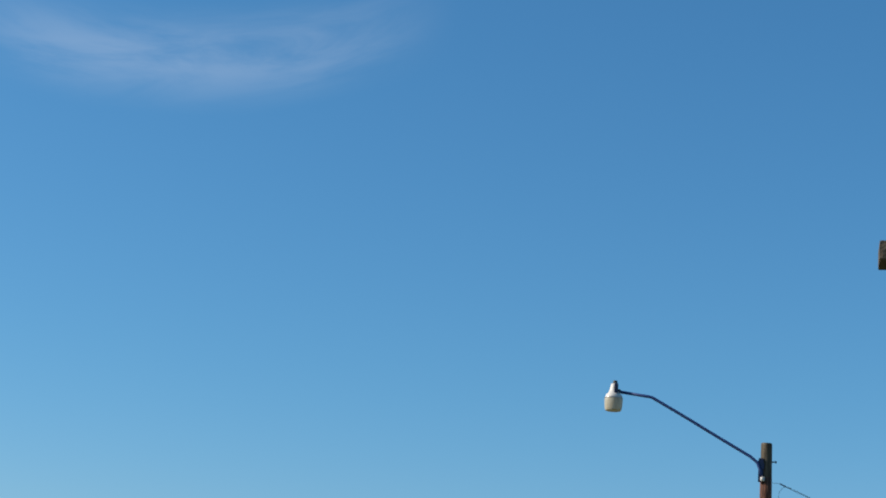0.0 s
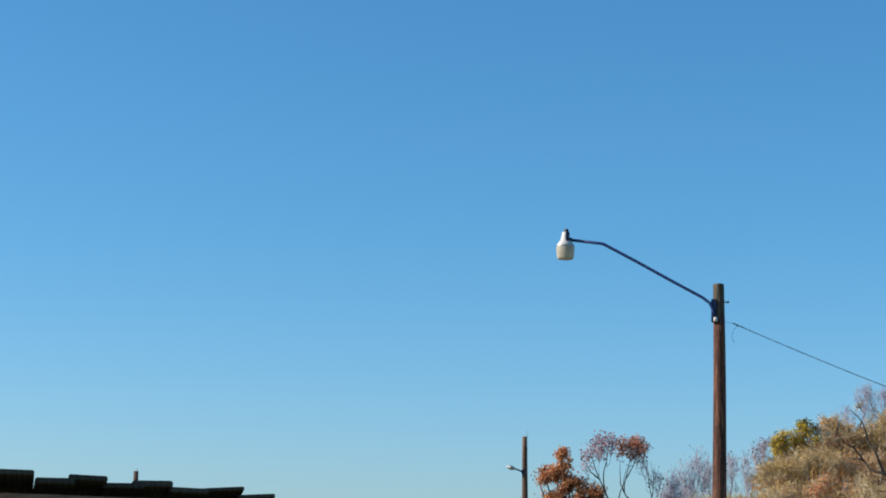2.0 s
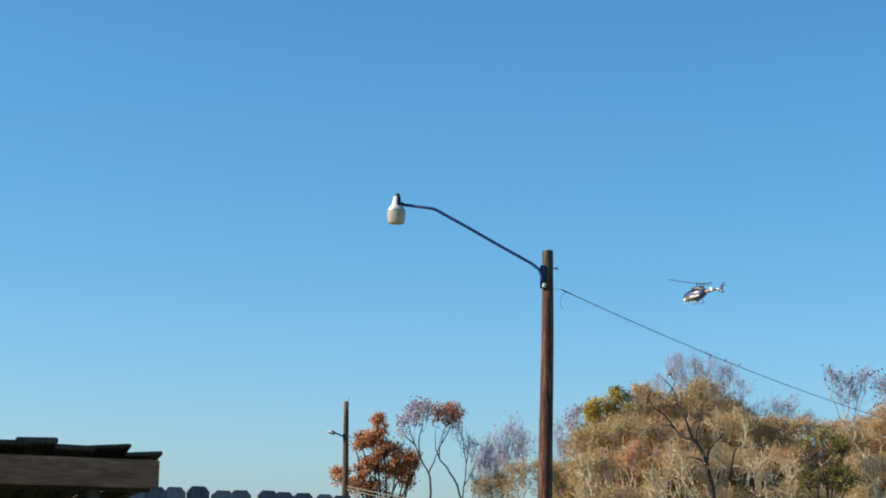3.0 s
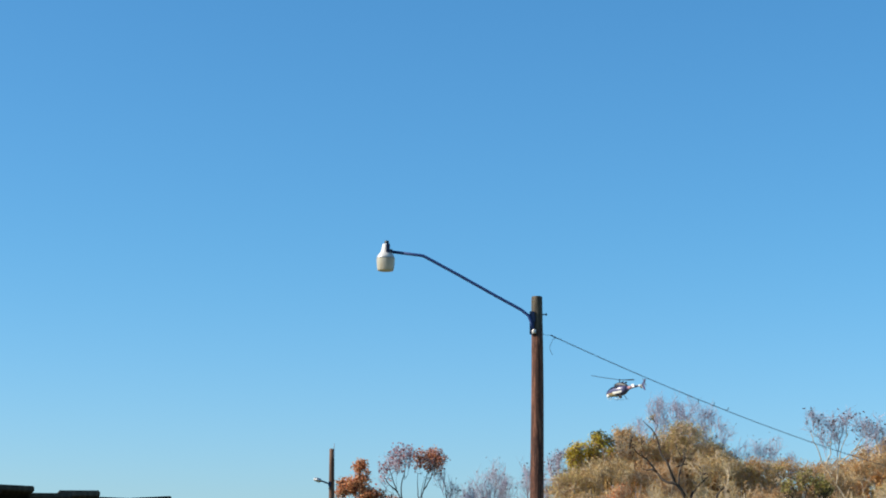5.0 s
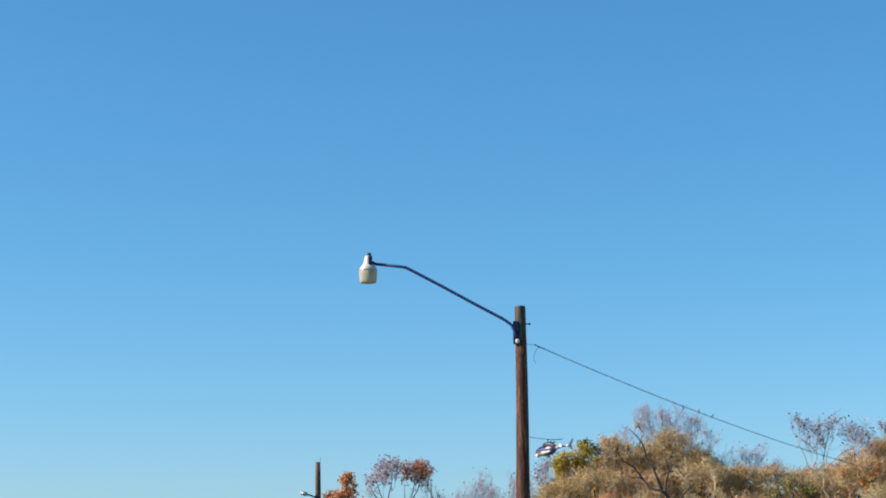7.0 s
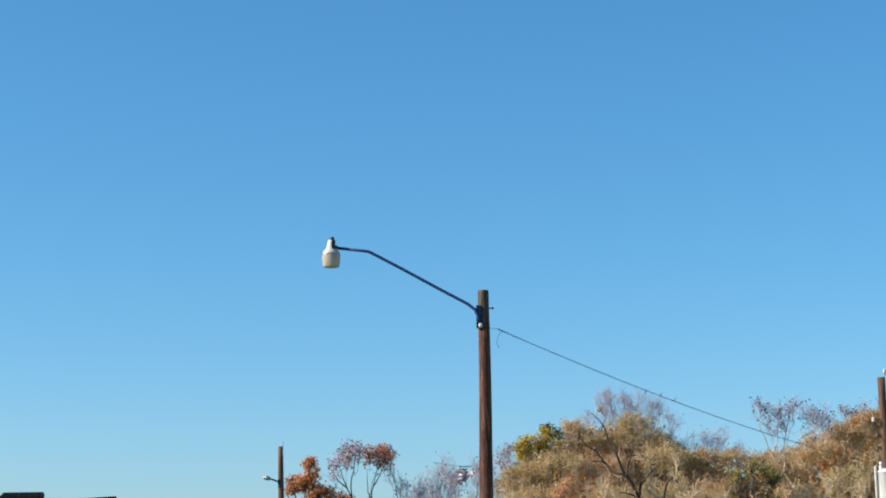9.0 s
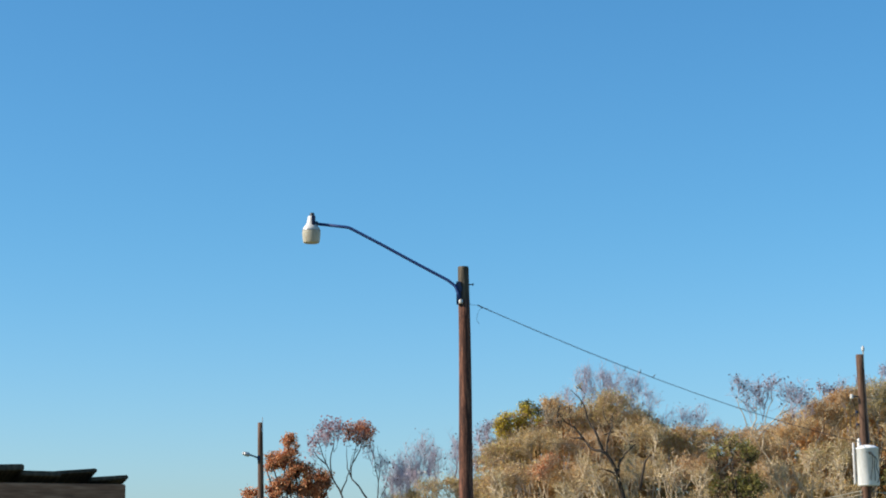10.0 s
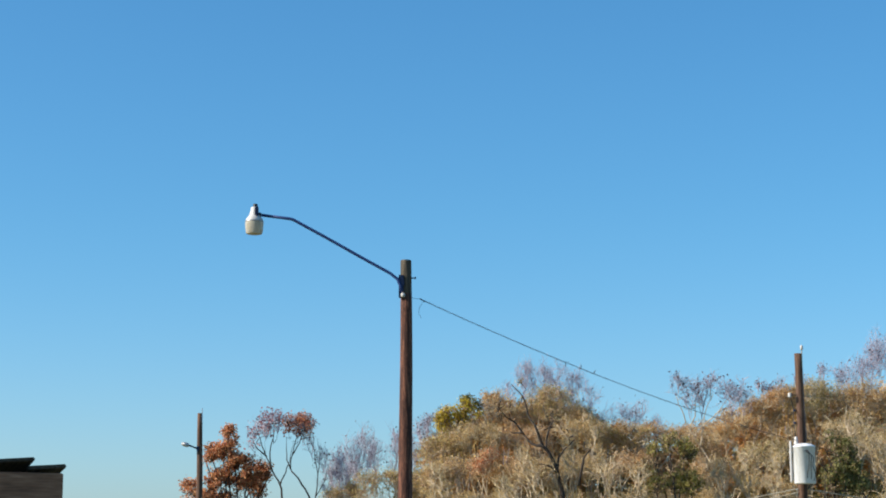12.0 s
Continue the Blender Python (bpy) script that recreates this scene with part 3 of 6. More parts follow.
def lean_to():
    """Low lean-to roofed with overlapping scrap boards. Local x along the front edge, y outward."""
    thing = empty("lean_to", Matrix.Translation(CORNER) @ pose(0, 0, 0, 0, 0, TURN), "low weathered timber lean-to roofed with overlapping boards", "shed")
    rng = random.Random(4)
    length, depth = 3.1, 1.7
    bm = bmesh.new()
    box(bm, (length, 0.038, 0.084), pose(length / 2, -0.019, 1.80), 0.003)
    for v in bm.verts:
        v.co.z += 0.0015 * math.sin(v.co.x * 9)
    part("fascia", bm, FASCIA_WOOD, thing, "rough brown fascia board")
    bm = bmesh.new()
    box(bm, (length - 0.01, 0.035, 0.085), pose(length / 2 + 0.005, -0.06, 1.79), 0.003)
    part("header_beam", bm, OLD_BOARD, thing)
    bm = bmesh.new()
    box(bm, (length, 0.038, 0.08), pose(length / 2, -depth + 0.019, 1.53), 0.003)
    part("back_beam", bm, FASCIA_WOOD, thing)
    for i in range(5):
        bm = bmesh.new()
        box(bm, (0.038, depth - 0.08, 0.075), pose(0.03 + i * 0.76, -depth / 2, 1.672, 9.0), 0.003)
        part("rafter", bm, OLD_BOARD, thing)
    for x, y in ((0.19, -0.075), (1.6, -0.075), (3.0, -0.075), (0.19, -depth + 0.06), (3.0, -depth + 0.06)):
        bm = bmesh.new()
        tall = 1.76 if y > -0.5 else 1.5
        box(bm, (0.042, 0.085, tall), pose(x, y, tall / 2), 0.004)
        part("post", bm, OLD_BOARD, thing)
    # boarded back and end walls, added to keep light from under the roof
    for name, size, m in (("back_wall", (length, 0.02, 1.5), pose(length / 2, -depth - 0.012, 0.75)), ("end_wall", (0.02, depth - 0.16, 1.56), pose(length - 0.05, -depth / 2, 0.78)), ("end_wall", (0.02, depth - 0.5, 1.56), pose(0.1, -depth / 2 - 0.2, 0.78))):
        bm = bmesh.new()
        box(bm, size, m, 0.003)
        part(name, bm, OLD_BOARD, thing)
    # one shared board, laid in two layers
    bm = bmesh.new()
    box(bm, (0.118, depth + 0.12, 0.016), Matrix(), 0.003)
    for v in bm.verts:
        v.co.z += 0.004 * math.sin(v.co.x * 30 + 1) * (1 if v.co.y > 0 else 0.4)
    me = bpy.data.meshes.new("roof_board")
    bm.to_mesh(me)
    bm.free()
    me.materials.append(OLD_BOARD)
    for layer in (0, 1):
        for i in range(15):
            ob = new("roof_board", me)
            ob.parent = thing
            x = 0.055 + 0.2065 * i + (0.104 if layer else 0) + rng.uniform(-0.006, 0.006)
            ob.matrix_basis = pose(x - (0.185 if i == 0 else 0.16), -0.89 + rng.uniform(-0.012, 0.012), 1.718 + 0.016 * layer + 0.033 * x + rng.uniform(-0.002, 0.003), 9.0, 5.5 if i == 0 else rng.uniform(0.0, 3.5), -10 + rng.uniform(-0.8, 0.8))
            ob.scale = (rng.uniform(0.95, 1.08), 1, rng.uniform(0.85, 1.15) * (0.75 if i == 0 else 1.0))


lean_to()


def fence():
    """Dog-eared board fence that runs on behind the lean-to."""
    start, run = Vector((-2.36, 10.2, 0)), Vector((0.78, 0.626, 0)).normalized()
    thing = empty("fence", Matrix.Translation(start) @ pose(0, 0, 0, 0, 0, math.degrees(math.atan2(run.y, run.x))), "silvery weathered dog-eared board fence", "fence")
    rng = random.Random(9)
    bm = bmesh.new()
    w, h, t, c = 0.07, 1.922, 0.008, 0.03
    outline = [(-w, 0.03), (w, 0.03), (w, h - c), (w - c, h), (-w + c, h), (-w, h - c)]
    front = [bm.verts.new((x, -t, z)) for x, z in outline]
    rear = [bm.verts.new((x, t, z)) for x, z in outline]
    bm.faces.new(front)
    bm.faces.new(rear[::-1])
    for i in range(6):
        j = (i + 1) % 6
        bm.faces.new((front[j], front[i], rear[i], rear[j]))
    bmesh.ops.recalc_face_normals(bm, faces=bm.faces[:])
    me = bpy.data.meshes.new("picket")
    bm.to_mesh(me)
    bm.free()
    me.materials.append(PICKET)
    for i in range(-52, 60):
        ob = new("picket", me)
        ob.parent = thing
        ob.matrix_basis = pose(i * 0.1435 + rng.uniform(-0.003, 0.003), rng.uniform(-0.004, 0.004), rng.uniform(-0.016, 0.012) - 0.0045 * min(40, max(0, i - 2)), rng.uniform(-0.5, 0.5), rng.uniform(-0.8, 0.8), rng.uniform(-3, 3))
    for z in (0.4, 1.5):
        bm = bmesh.new()
        box(bm, (16.4, 0.038, 0.085), pose(0.6, 0.035, z), 0.003)
        part("rail", bm, PICKET, thing)
    for i in range(-3, 5):
        bm = bmesh.new()
        box(bm, (0.09, 0.09, 1.8), pose(i * 2.2 + 0.9, 0.1, 0.9), 0.004)
        part("post", bm, PICKET, thing)


fence()


def porch_corner():
    """The tip of a porch rail-height eave close beside the camera."""
    thing = empty("porch_roof", pose(0.778, 1.17, 0), "brown wooden porch eave corner on a post", "porch")
    bm = bmesh.new()
    box(bm, (1.2, 0.03, 0.013), pose(0.6, 0.015, 2.0328), 0.0005)
    part("eave_board", bm, OLD_BOARD, thing)
    bm = bmesh.new()
    box(bm, (1.19, 0.026, 0.0032), pose(0.602, 0.015, 2.0247), 0.0004)
    part("soffit_trim", bm, FASCIA_WOOD, thing, "pale brown trim strip under the eave")
    bm = bmesh.new()
    box(bm, (1.02, 0.9, 0.02), pose(0.69, -0.45, 2.049, -3), 0.003)
    part("roof_deck", bm, OLD_BOARD, thing)
    for y in (0.015, -0.84):
        bm = bmesh.new()
        box(bm, (0.09, 0.09, 2.023), pose(1.1, y, 1.0115), 0.004)
        part("post", bm, OLD_BOARD, thing)


porch_corner()

# ---- helicopter ----
NAVY = material("navy_gloss_paint", [(0.045, 0.045, 0.11), (0.085, 0.08, 0.17)], grain=0.8, fine=8, rough=0.3, bump=0.05, depth=0.002)
CREAM = material("white_gloss_paint", [(0.62, 0.6, 0.55), (0.8, 0.78, 0.73)], grain=0.8, fine=8, rough=0.3, bump=0.05, depth=0.002)
RED_PAINT = material("dull_red_paint", [(0.26, 0.13, 0.14), (0.38, 0.2, 0.2)], grain=0.8, fine=8, rough=0.35, bump=0.05, depth=0.002)
BELLY_PAINT = material("tan_gloss_paint", [(0.3, 0.22, 0.12), (0.44, 0.34, 0.2)], grain=0.8, fine=8, rough=0.35, bump=0.05, depth=0.002)
DARK_GLASS = material("tinted_canopy", [(0.01, 0.012, 0.016), (0.02, 0.023, 0.03)], grain=2, fine=9, rough=0.08, bump=0)
BLADE = material("grey_black_blade", [(0.02, 0.02, 0.022), (0.05, 0.05, 0.055)], grain=2, fine=20, rough=0.5, bump=0.05, depth=0.001)


def hull(bm, sections, a0=0.0, a1=360.0, steps=20, puff=1.0, power=0.8):
    """Skin of rounded sections (x, middle z, half width, half height), the whole way round or from angle a0 to a1 (0: its left side, 90: up)."""
    closed = a1 - a0 >= 360
    count = steps if closed else steps + 1
    rows = []
    for x, zc, w, h in sections:
        row = []
        for k in range(count):
            a = radians(a0 + (a1 - a0) * k / steps)
            c, s = math.cos(a), math.sin(a)
            row.append(bm.verts.new((x, puff * w * math.copysign(abs(c) ** power, c), zc + puff * h * math.copysign(abs(s) ** power, s))))
        rows.append(row)
    for r, q in zip(rows, rows[1:]):
        for k in range(count if closed else count - 1):
            j = (k + 1) % count
            bm.faces.new((r[k], r[j], q[j], q[k]))
    if closed:
        bm.faces.new(rows[0])
        bm.faces.new(rows[-1][::-1])


CABIN = [(3.45, -0.42, 0.08, 0.1), (3.3, -0.4, 0.36, 0.32), (2.9, -0.32, 0.62, 0.56), (2.3, -0.18, 0.82, 0.78), (1.5, -0.05, 0.95, 0.95), (0.4, 0.0, 0.98, 1.0), (-0.6, 0.03, 0.95, 0.96), (-1.4, 0.14, 0.74, 0.78), (-2.1, 0.3, 0.42, 0.46)]


def helicopter():
    thing = empty("helicopter", pose(36, 356, 75), "navy, white and tan light helicopter in flight", "helicopter")
    bm = bmesh.new()
    hull(bm, CABIN)
    body = part("fuselage", bm, NAVY, thing, smooth=True)
    bm = bmesh.new()
    hull(bm, CABIN[1:6], 195, 345, 14, 1.015)
    part("belly_panel", bm, BELLY_PAINT, body, "tan belly", smooth=True)
    for side in (0, 180):
        bm = bmesh.new()
        hull(bm, [(1.0, -0.03, 0.965, 0.975), (0.4, 0.0, 0.98, 1.0), (-0.6, 0.03, 0.95, 0.96), (-1.2, 0.11, 0.79, 0.83)], side - 30 if side == 0 else 186, side - 6 if side == 0 else 210, 6, 1.02)
        part("side_panel", bm, CREAM, body, "cream side panel", smooth=True)
        bm = bmesh.new()
        hull(bm, [(1.9, -0.1, 0.89, 0.87), (1.5, -0.05, 0.95, 0.95), (1.0, -0.03, 0.97, 0.98)], side + 20 if side == 0 else 118, side + 62 if side == 0 else 160, 6, 1.02)
        part("door_window", bm, DARK_GLASS, body, smooth=True)
        bm = bmesh.new()
        hull(bm, [(0.75, -0.01, 0.975, 0.99), (0.4, 0.0, 0.98, 1.0), (-0.3, 0.02, 0.96, 0.97)], side + 20 if side == 0 else 124, side + 56 if side == 0 else 160, 6, 1.02)
        part("rear_window", bm, DARK_GLASS, body, smooth=True)
    bm = bmesh.new()
    hull(bm, [(3.3, -0.4, 0.36, 0.32), (2.9, -0.32, 0.62, 0.56), (2.3, -0.18, 0.82, 0.78), (1.98, -0.12, 0.88, 0.86)], 12, 168, 12, 1.02)
    part("windshield", bm, DARK_GLASS, body, smooth=True)
    bm = bmesh.new()
    hull(bm, [(1.3, 1.05, 0.2, 0.15), (1.0, 1.12, 0.42, 0.34), (0.2, 1.2, 0.5, 0.45), (-1.0, 1.08, 0.46, 0.42), (-1.8, 0.85, 0.3, 0.3), (-2.2, 0.75, 0.15, 0.15)], steps=16)
    cowl = part("engine_cowling", bm, BLADE, thing, "dark engine cowling", smooth=True)
    for s in (-1, 1):
        bm = bmesh.new()
        tube(bm, [(-0.9, 0.3 * s, 1.35), (-1.15, 0.42 * s, 1.55), (-1.4, 0.5 * s, 1.6)], 0.13, 12)
        part("exhaust", bm, DARK_STEEL, cowl, smooth=True)
    bm = bmesh.new()
    hull(bm, [(-1.8, 0.32, 0.42, 0.42), (-3.0, 0.45, 0.27, 0.28), (-4.4, 0.56, 0.19, 0.2), (-6.1, 0.7, 0.12, 0.13)], steps=14)
    boom = part("tail_boom", bm, NAVY, thing, smooth=True)
    bm = bmesh.new()
    hull(bm, [(-2.3, 0.385, 0.355, 0.36), (-3.4, 0.485, 0.25, 0.26)], steps=14)
    part("boom_stripe", bm, RED_PAINT, boom, "dull red stripe", smooth=True)
    bm = bmesh.new()
    hull(bm, [(-5.1, 0.618, 0.175, 0.185), (-6.0, 0.692, 0.13, 0.14)], steps=14)
    part("boom_band", bm, CREAM, boom, "white band", smooth=True)
    bm = bmesh.new()
    ring_loft(bm, [[(-5.75, y, 0.75), (-6.4, y, 0.6), (-6.95, y, 1.75), (-6.6, y, 1.78)] for y in (-0.05, 0.05)])
    part("tail_fin", bm, NAVY, thing)
    bm = bmesh.new()
    ring_loft(bm, [[(-5.8, y, 0.66), (-6.4, y, 0.66), (-6.8, y, -0.3), (-6.45, y, -0.34)] for y in (-0.045, 0.045)])
    part("lower_fin", bm, NAVY, thing)
    bm = bmesh.new()
    box(bm, (0.5, 2.3, 0.06), pose(-4.5, 0, 0.6), 0.02)
    plane_part = part("stabiliser", bm, NAVY, thing)
    for s in (-1, 1):
        bm = bmesh.new()
        ring_loft(bm, [[(-4.15, s * y, 0.85), (-4.85, s * y, 0.85), (-5.0, s * y, 0.25), (-4.4, s * y, 0.25)] for y in (1.14, 1.2)])
        part("end_plate", bm, CREAM, plane_part, "white end plate")
    for s in (-1, 1):
        bm = bmesh.new()
        tube(bm, [(2.5, 1.0 * s, -1.35), (2.25, 1.0 * s, -1.52), (1.9, 1.0 * s, -1.56), (-1.4, 1.0 * s, -1.56)], 0.03, 8)
        part("skid", bm, GALVANISED, thing)
        for x in (1.4, -0.75):
            bm = bmesh.new()
            tube(bm, [(x, 0.4 * s, -0.85), (x, 0.8 * s, -1.1), (x, 1.0 * s, -1.55)], 0.06, 8)
            part("skid_leg", bm, DARK_STEEL, thing)
    bm = bmesh.new()
    # camera turret made large and white to imitate the glint on the nose
    bmesh.ops.create_uvsphere(bm, u_segments=16, v_segments=10, radius=0.4, matrix=pose(2.5, 0.45, -0.82))
    tube(bm, [(2.55, 0.2, -0.5), (2.55, 0.3, -0.75)], 0.14, 10)
    part("camera_ball_glint", bm, CREAM, thing, "white camera turret, enlarged to stand in for a sun glint", smooth=True)
    bm = bmesh.new()
    tube(bm, [(-0.72, 0.55, -0.8), (-0.72, 0.6, -1.15)], 0.1, 8)
    tube(bm, [(-0.45, 0.6, -1.35), (-0.55, 0.6, -1.33), (-1.0, 0.6, -1.3), (-1.1, 0.6, -1.3)], [0.2, 0.24, 0.22, 0.12], 14)
    part("searchlight", bm, BLACK, thing, "black searchlight under the rear cabin", smooth=True)
    bm = bmesh.new()
    tube(bm, [(0, 0, 1.5), (0, 0, 2.12)], 0.09, 10)
    part("mast", bm, DARK_STEEL, thing)
    bm = bmesh.new()
    lathe(bm, [(0.12, -0.1), (0.24, -0.07), (0.26, 0.03), (0.14, 0.1)], 16)
    rotor = part("main_rotor", bm, DARK_STEEL, thing, smooth=True)
    for k in range(3):
        bm = bmesh.new()
        ring_loft(bm, [[(r, -0.15 * c, z + 0.03), (r, 0.0, z + 0.06), (r, 0.24 * c, z - 0.03), (r, 0.0, z - 0.05)] for r, c, z in ((0.2, 0.5, 0.0), (0.8, 1.0, 0.01), (3.0, 1.0, 0.1), (5.3, 1.0, 0.26), (5.42, 0.6, 0.27))])
        blade = part("blade", bm, BLADE, rotor)
        blade.matrix_basis = pose(0, 0, 0, 0, 0, 120 * k)
    bm = bmesh.new()
    tube(bm, [(0, -0.08, 0), (0, 0.08, 0)], 0.08, 10)
    tail = part("tail_rotor", bm, DARK_STEEL, thing, smooth=True)
    for k in range(2):
        bm = bmesh.new()
        box(bm, (0.85, 0.03, 0.13), pose(0.47, 0, 0), 0.01)
        blade = part("tail_blade", bm, BLADE, tail)
        blade.matrix_basis = pose(0, 0, 0, 0, 180 * k, 0)
    return thing, rotor, tail


copter, main_rotor, tail_rotor = helicopter()


# ---- trees ----
def tube_mesh(name, p0, p1, r0, r1, sides, mat, parent):
    """Many short straight tubes in one mesh."""
    d = p1 - p0
    d = d / np.maximum(np.linalg.norm(d, axis=1, keepdims=True), 1e-6)
    ref = np.where(np.abs(d[:, 2:3]) > 0.9, np.array([[1.0, 0, 0]]), np.array([[0, 0, 1.0]]))
    u = np.cross(d, ref)
    u /= np.maximum(np.linalg.norm(u, axis=1, keepdims=True), 1e-6)
    v = np.cross(d, u)
    a = np.arange(sides) * 2 * np.pi / sides
    ring = np.cos(a)[None, :, None] * u[:, None] + np.sin(a)[None, :, None] * v[:, None]
    verts = np.concatenate([p0[:, None] + ring * r0[:, None, None], p1[:, None] + ring * r1[:, None, None]], 1).reshape(-1, 3)
    i = np.arange(sides)
    j = (i + 1) % sides
    quad = np.stack([i, j, j + sides, i + sides], 1)
    faces = (np.arange(len(p0))[:, None, None] * 2 * sides + quad[None]).reshape(-1, 4)
    return link_mesh(name, verts.tolist(), faces.tolist(), mat, parent, smooth=sides > 3)


def leaf_mesh(name, rng, places, size, mat, parent):
    n = len(places)
    u = rng.normal(size=(n, 3))
    u /= np.linalg.norm(u, axis=1, keepdims=True)
    v = np.cross(u, rng.normal(size=(n, 3)))
    v /= np.maximum(np.linalg.norm(v, axis=1, keepdims=True), 1e-6)
    s = size * rng.uniform(0.55, 1.3, (n, 1))
    verts = np.stack([places - u * s * 0.6, places + v * s * 0.38 + u * s * 0.1, places + u * s * 0.6, places - v * s * 0.38 + u * s * 0.1], 1).reshape(-1, 3)
    faces = np.arange(4 * n).reshape(-1, 4)
    return link_mesh(name, verts.tolist(), faces.tolist(), mat, parent)


def shoots(rng, line, n, length, parts, up, crook, lobes, rag, spread=0.75):
    """Crooked shoots from the lines (m, k, 3), n from each, that stay inside the lobes; gives lines (., parts + 1, 3)."""
    m, k = line.shape[0], line.shape[1] - 1
    idx = np.repeat(np.arange(m), n)
    t = rng.uniform(0.3, 1.0, len(idx)) * k * 0.9999
    s = t.astype(int)
    a, b = line[idx, s], line[idx, s + 1]
    start = a + (b - a) * (t - s)[:, None]
    along = b - a
    along /= np.maximum(np.linalg.norm(along, axis=1, keepdims=True), 1e-6)
    d = along * 0.55 + rng.normal(size=start.shape) * spread + np.array([0, 0, up])
    d /= np.linalg.norm(d, axis=1, keepdims=True)
    step = length / parts * rng.uniform(0.55, 1.25, (len(idx), 1))
    edge = 0.55 + rag * rng.uniform(0, 1, len(idx)) ** 2     # a ragged rim
    out = None
    for shrink in (1.0, 0.5):                      # a shoot that would leave the crown grows shorter, or not at all
        pts = [start]
        way = d
        for q in range(parts):
            way = way + rng.normal(size=way.shape) * crook + np.array([0, 0, 0.12 * up])
            way = way / np.linalg.norm(way, axis=1, keepdims=True)
            pts.append(pts[-1] + way * step * shrink)
        pts = np.stack(pts, 1)
        if out is None:
            out = pts
        else:
            out = np.where(inside[:, None, None], out, pts)
        inside = ((((out[:, -1, None] - lobes[None, :, :3]) / lobes[None, :, 3:]) ** 2).sum(2) < edge[:, None]).any(1)
    return out[inside]


def tree(base, lobes, label, name="tree", seed=1, bark=None, twig=None, leaf=None, leaves=0, leaf_size=0.12, trunk=0.15, limbs=(), counts=(9, 6, 5, 3), size=0.8,
         up=0.45, thin=1.0, thick=1.0, rag=1.35, root="trunk", category="tree", group="trees of the wood edge", patch=0.0):
    """A tree at base (x, y). lobes: (x, z, rx, rz) of the crown. leaves: on each lobe. limbs: hand-set limbs as lists of (x, z), which make the trunk too where root is "limb"."""
    rng = np.random.default_rng(seed)
    bx, by = base
    lobes = np.array([(l[0] - bx, rng.uniform(-0.35, 0.35) * l[2], l[1], l[2], 0.9 * l[2], l[3]) for l in lobes])
    thing = empty(name, pose(bx, by, 0), label, category, group)

    def limb_part(name, line, r_a, r_b):
        bm = bmesh.new()
        tube(bm, [tuple(p) for p in line], [r_a + (r_b - r_a) * k / (len(line) - 1) for k in range(len(line))], 6)
        part(name, bm, bark, thing, smooth=True)

    def wood_of(lines, r_a, r_b, into):
        """Tapered tubes along lines (n, k, 3)."""
        k = lines.shape[1] - 1
        ra = np.broadcast_to(np.asarray(r_a, float), (len(lines),))
        rb = np.broadcast_to(np.asarray(r_b, float), (len(lines),))
        for q in range(k):
            into[0].append(lines[:, q]); into[1].append(lines[:, q + 1])
            into[2].append(ra + (rb - ra) * q / k); into[3].append(ra + (rb - ra) * (q + 1) / k)

    middle, fine = ([], [], [], []), ([], [], [], [])
    skeleton = []
    if limbs:
        for i, limb in enumerate(limbs):
            pts = [np.array((x - bx, 0.3 * math.sin(2.1 * x) * (0 if q == 0 else 1), z)) for q, (x, z) in enumerate(limb)]
            if i == 0 and root == "limb":
                pts.insert(0, np.array((pts[0][0] * 0.6, 0.0, -0.1)))
            w = trunk * (1.0 if i == 0 else 0.6)
            line = np.array(smooth_path([Vector(p) for p in pts], 3))
            line[1:] += rng.normal(size=line[1:].shape) * 0.025
            limb_part("trunk" if i == 0 and root == "limb" else "limb", line, w, w * 0.22)
            skeleton.append(line)
    if root == "trunk":
        fz = max(1.0, 0.45 * lobes[:, 2].min())
        lean = rng.normal(size=2) * 0.2
        stem = np.array([(0, 0, -0.1), (lean[0] * 0.3, lean[1] * 0.3, fz * 0.35), (lean[0] * 0.8, lean[1] * 0.8, fz * 0.7), (lean[0], lean[1], fz)])
        limb_part("trunk", stem, trunk * 1.2, trunk * 0.85)
    level = []
    for l in lobes:
        c, rz = l[:3], l[5]
        if root == "trunk":
            src = stem[-1]
        else:                                      # from the nearest point of the hand-set limbs
            every = np.concatenate(skeleton)
            src = every[np.argmin(np.linalg.norm(every - (c - np.array([0, 0, 0.6 * rz])), axis=1))]
        low, head = c - np.array([0, 0, 0.55 * rz]), c + np.array([rng.normal() * 0.2 * l[3], 0, 0.75 * rz])
        go = low - src
        line = np.array([src, src + go * 0.35 + rng.normal(size=3) * 0.15, src + go * 0.7 + rng.normal(size=3) * 0.15, low, low + (c - low) * 0.5 + rng.normal(size=3) * 0.12, c + rng.normal(size=3) * 0.12, head])
        if root == "limb":
            line[1:3] -= rng.normal(size=(2, 3)) * 0.1
        w = 0.42 * trunk if root == "trunk" else 0.22 * trunk
        limb_part("limb", line, w, w * 0.3)
        level.append(line[3:])
    level = np.array(level)
    span = size * 2.0 * float(np.mean(lobes[:, 3]) / 1.5) ** 0.5
    one = shoots(rng, level, counts[0], span, 4, up, 0.26, lobes, rag)
    two = shoots(rng, one, counts[1], span * 0.55, 3, up, 0.3, lobes, rag)
    three = shoots(rng, two, counts[2], span * 0.32, 2, up * 0.8, 0.3, lobes, rag)
    four = shoots(rng, three, counts[3], span * 0.18, 1, up * 0.6, 0.2, lobes, rag)
    wood_of(one, 0.034 * thick, 0.02 * thick, middle)
    wood_of(two, 0.02 * thick, 0.012 * thick, middle)
    wood_of(three, 0.0115 * thin, 0.0075 * thin, fine)
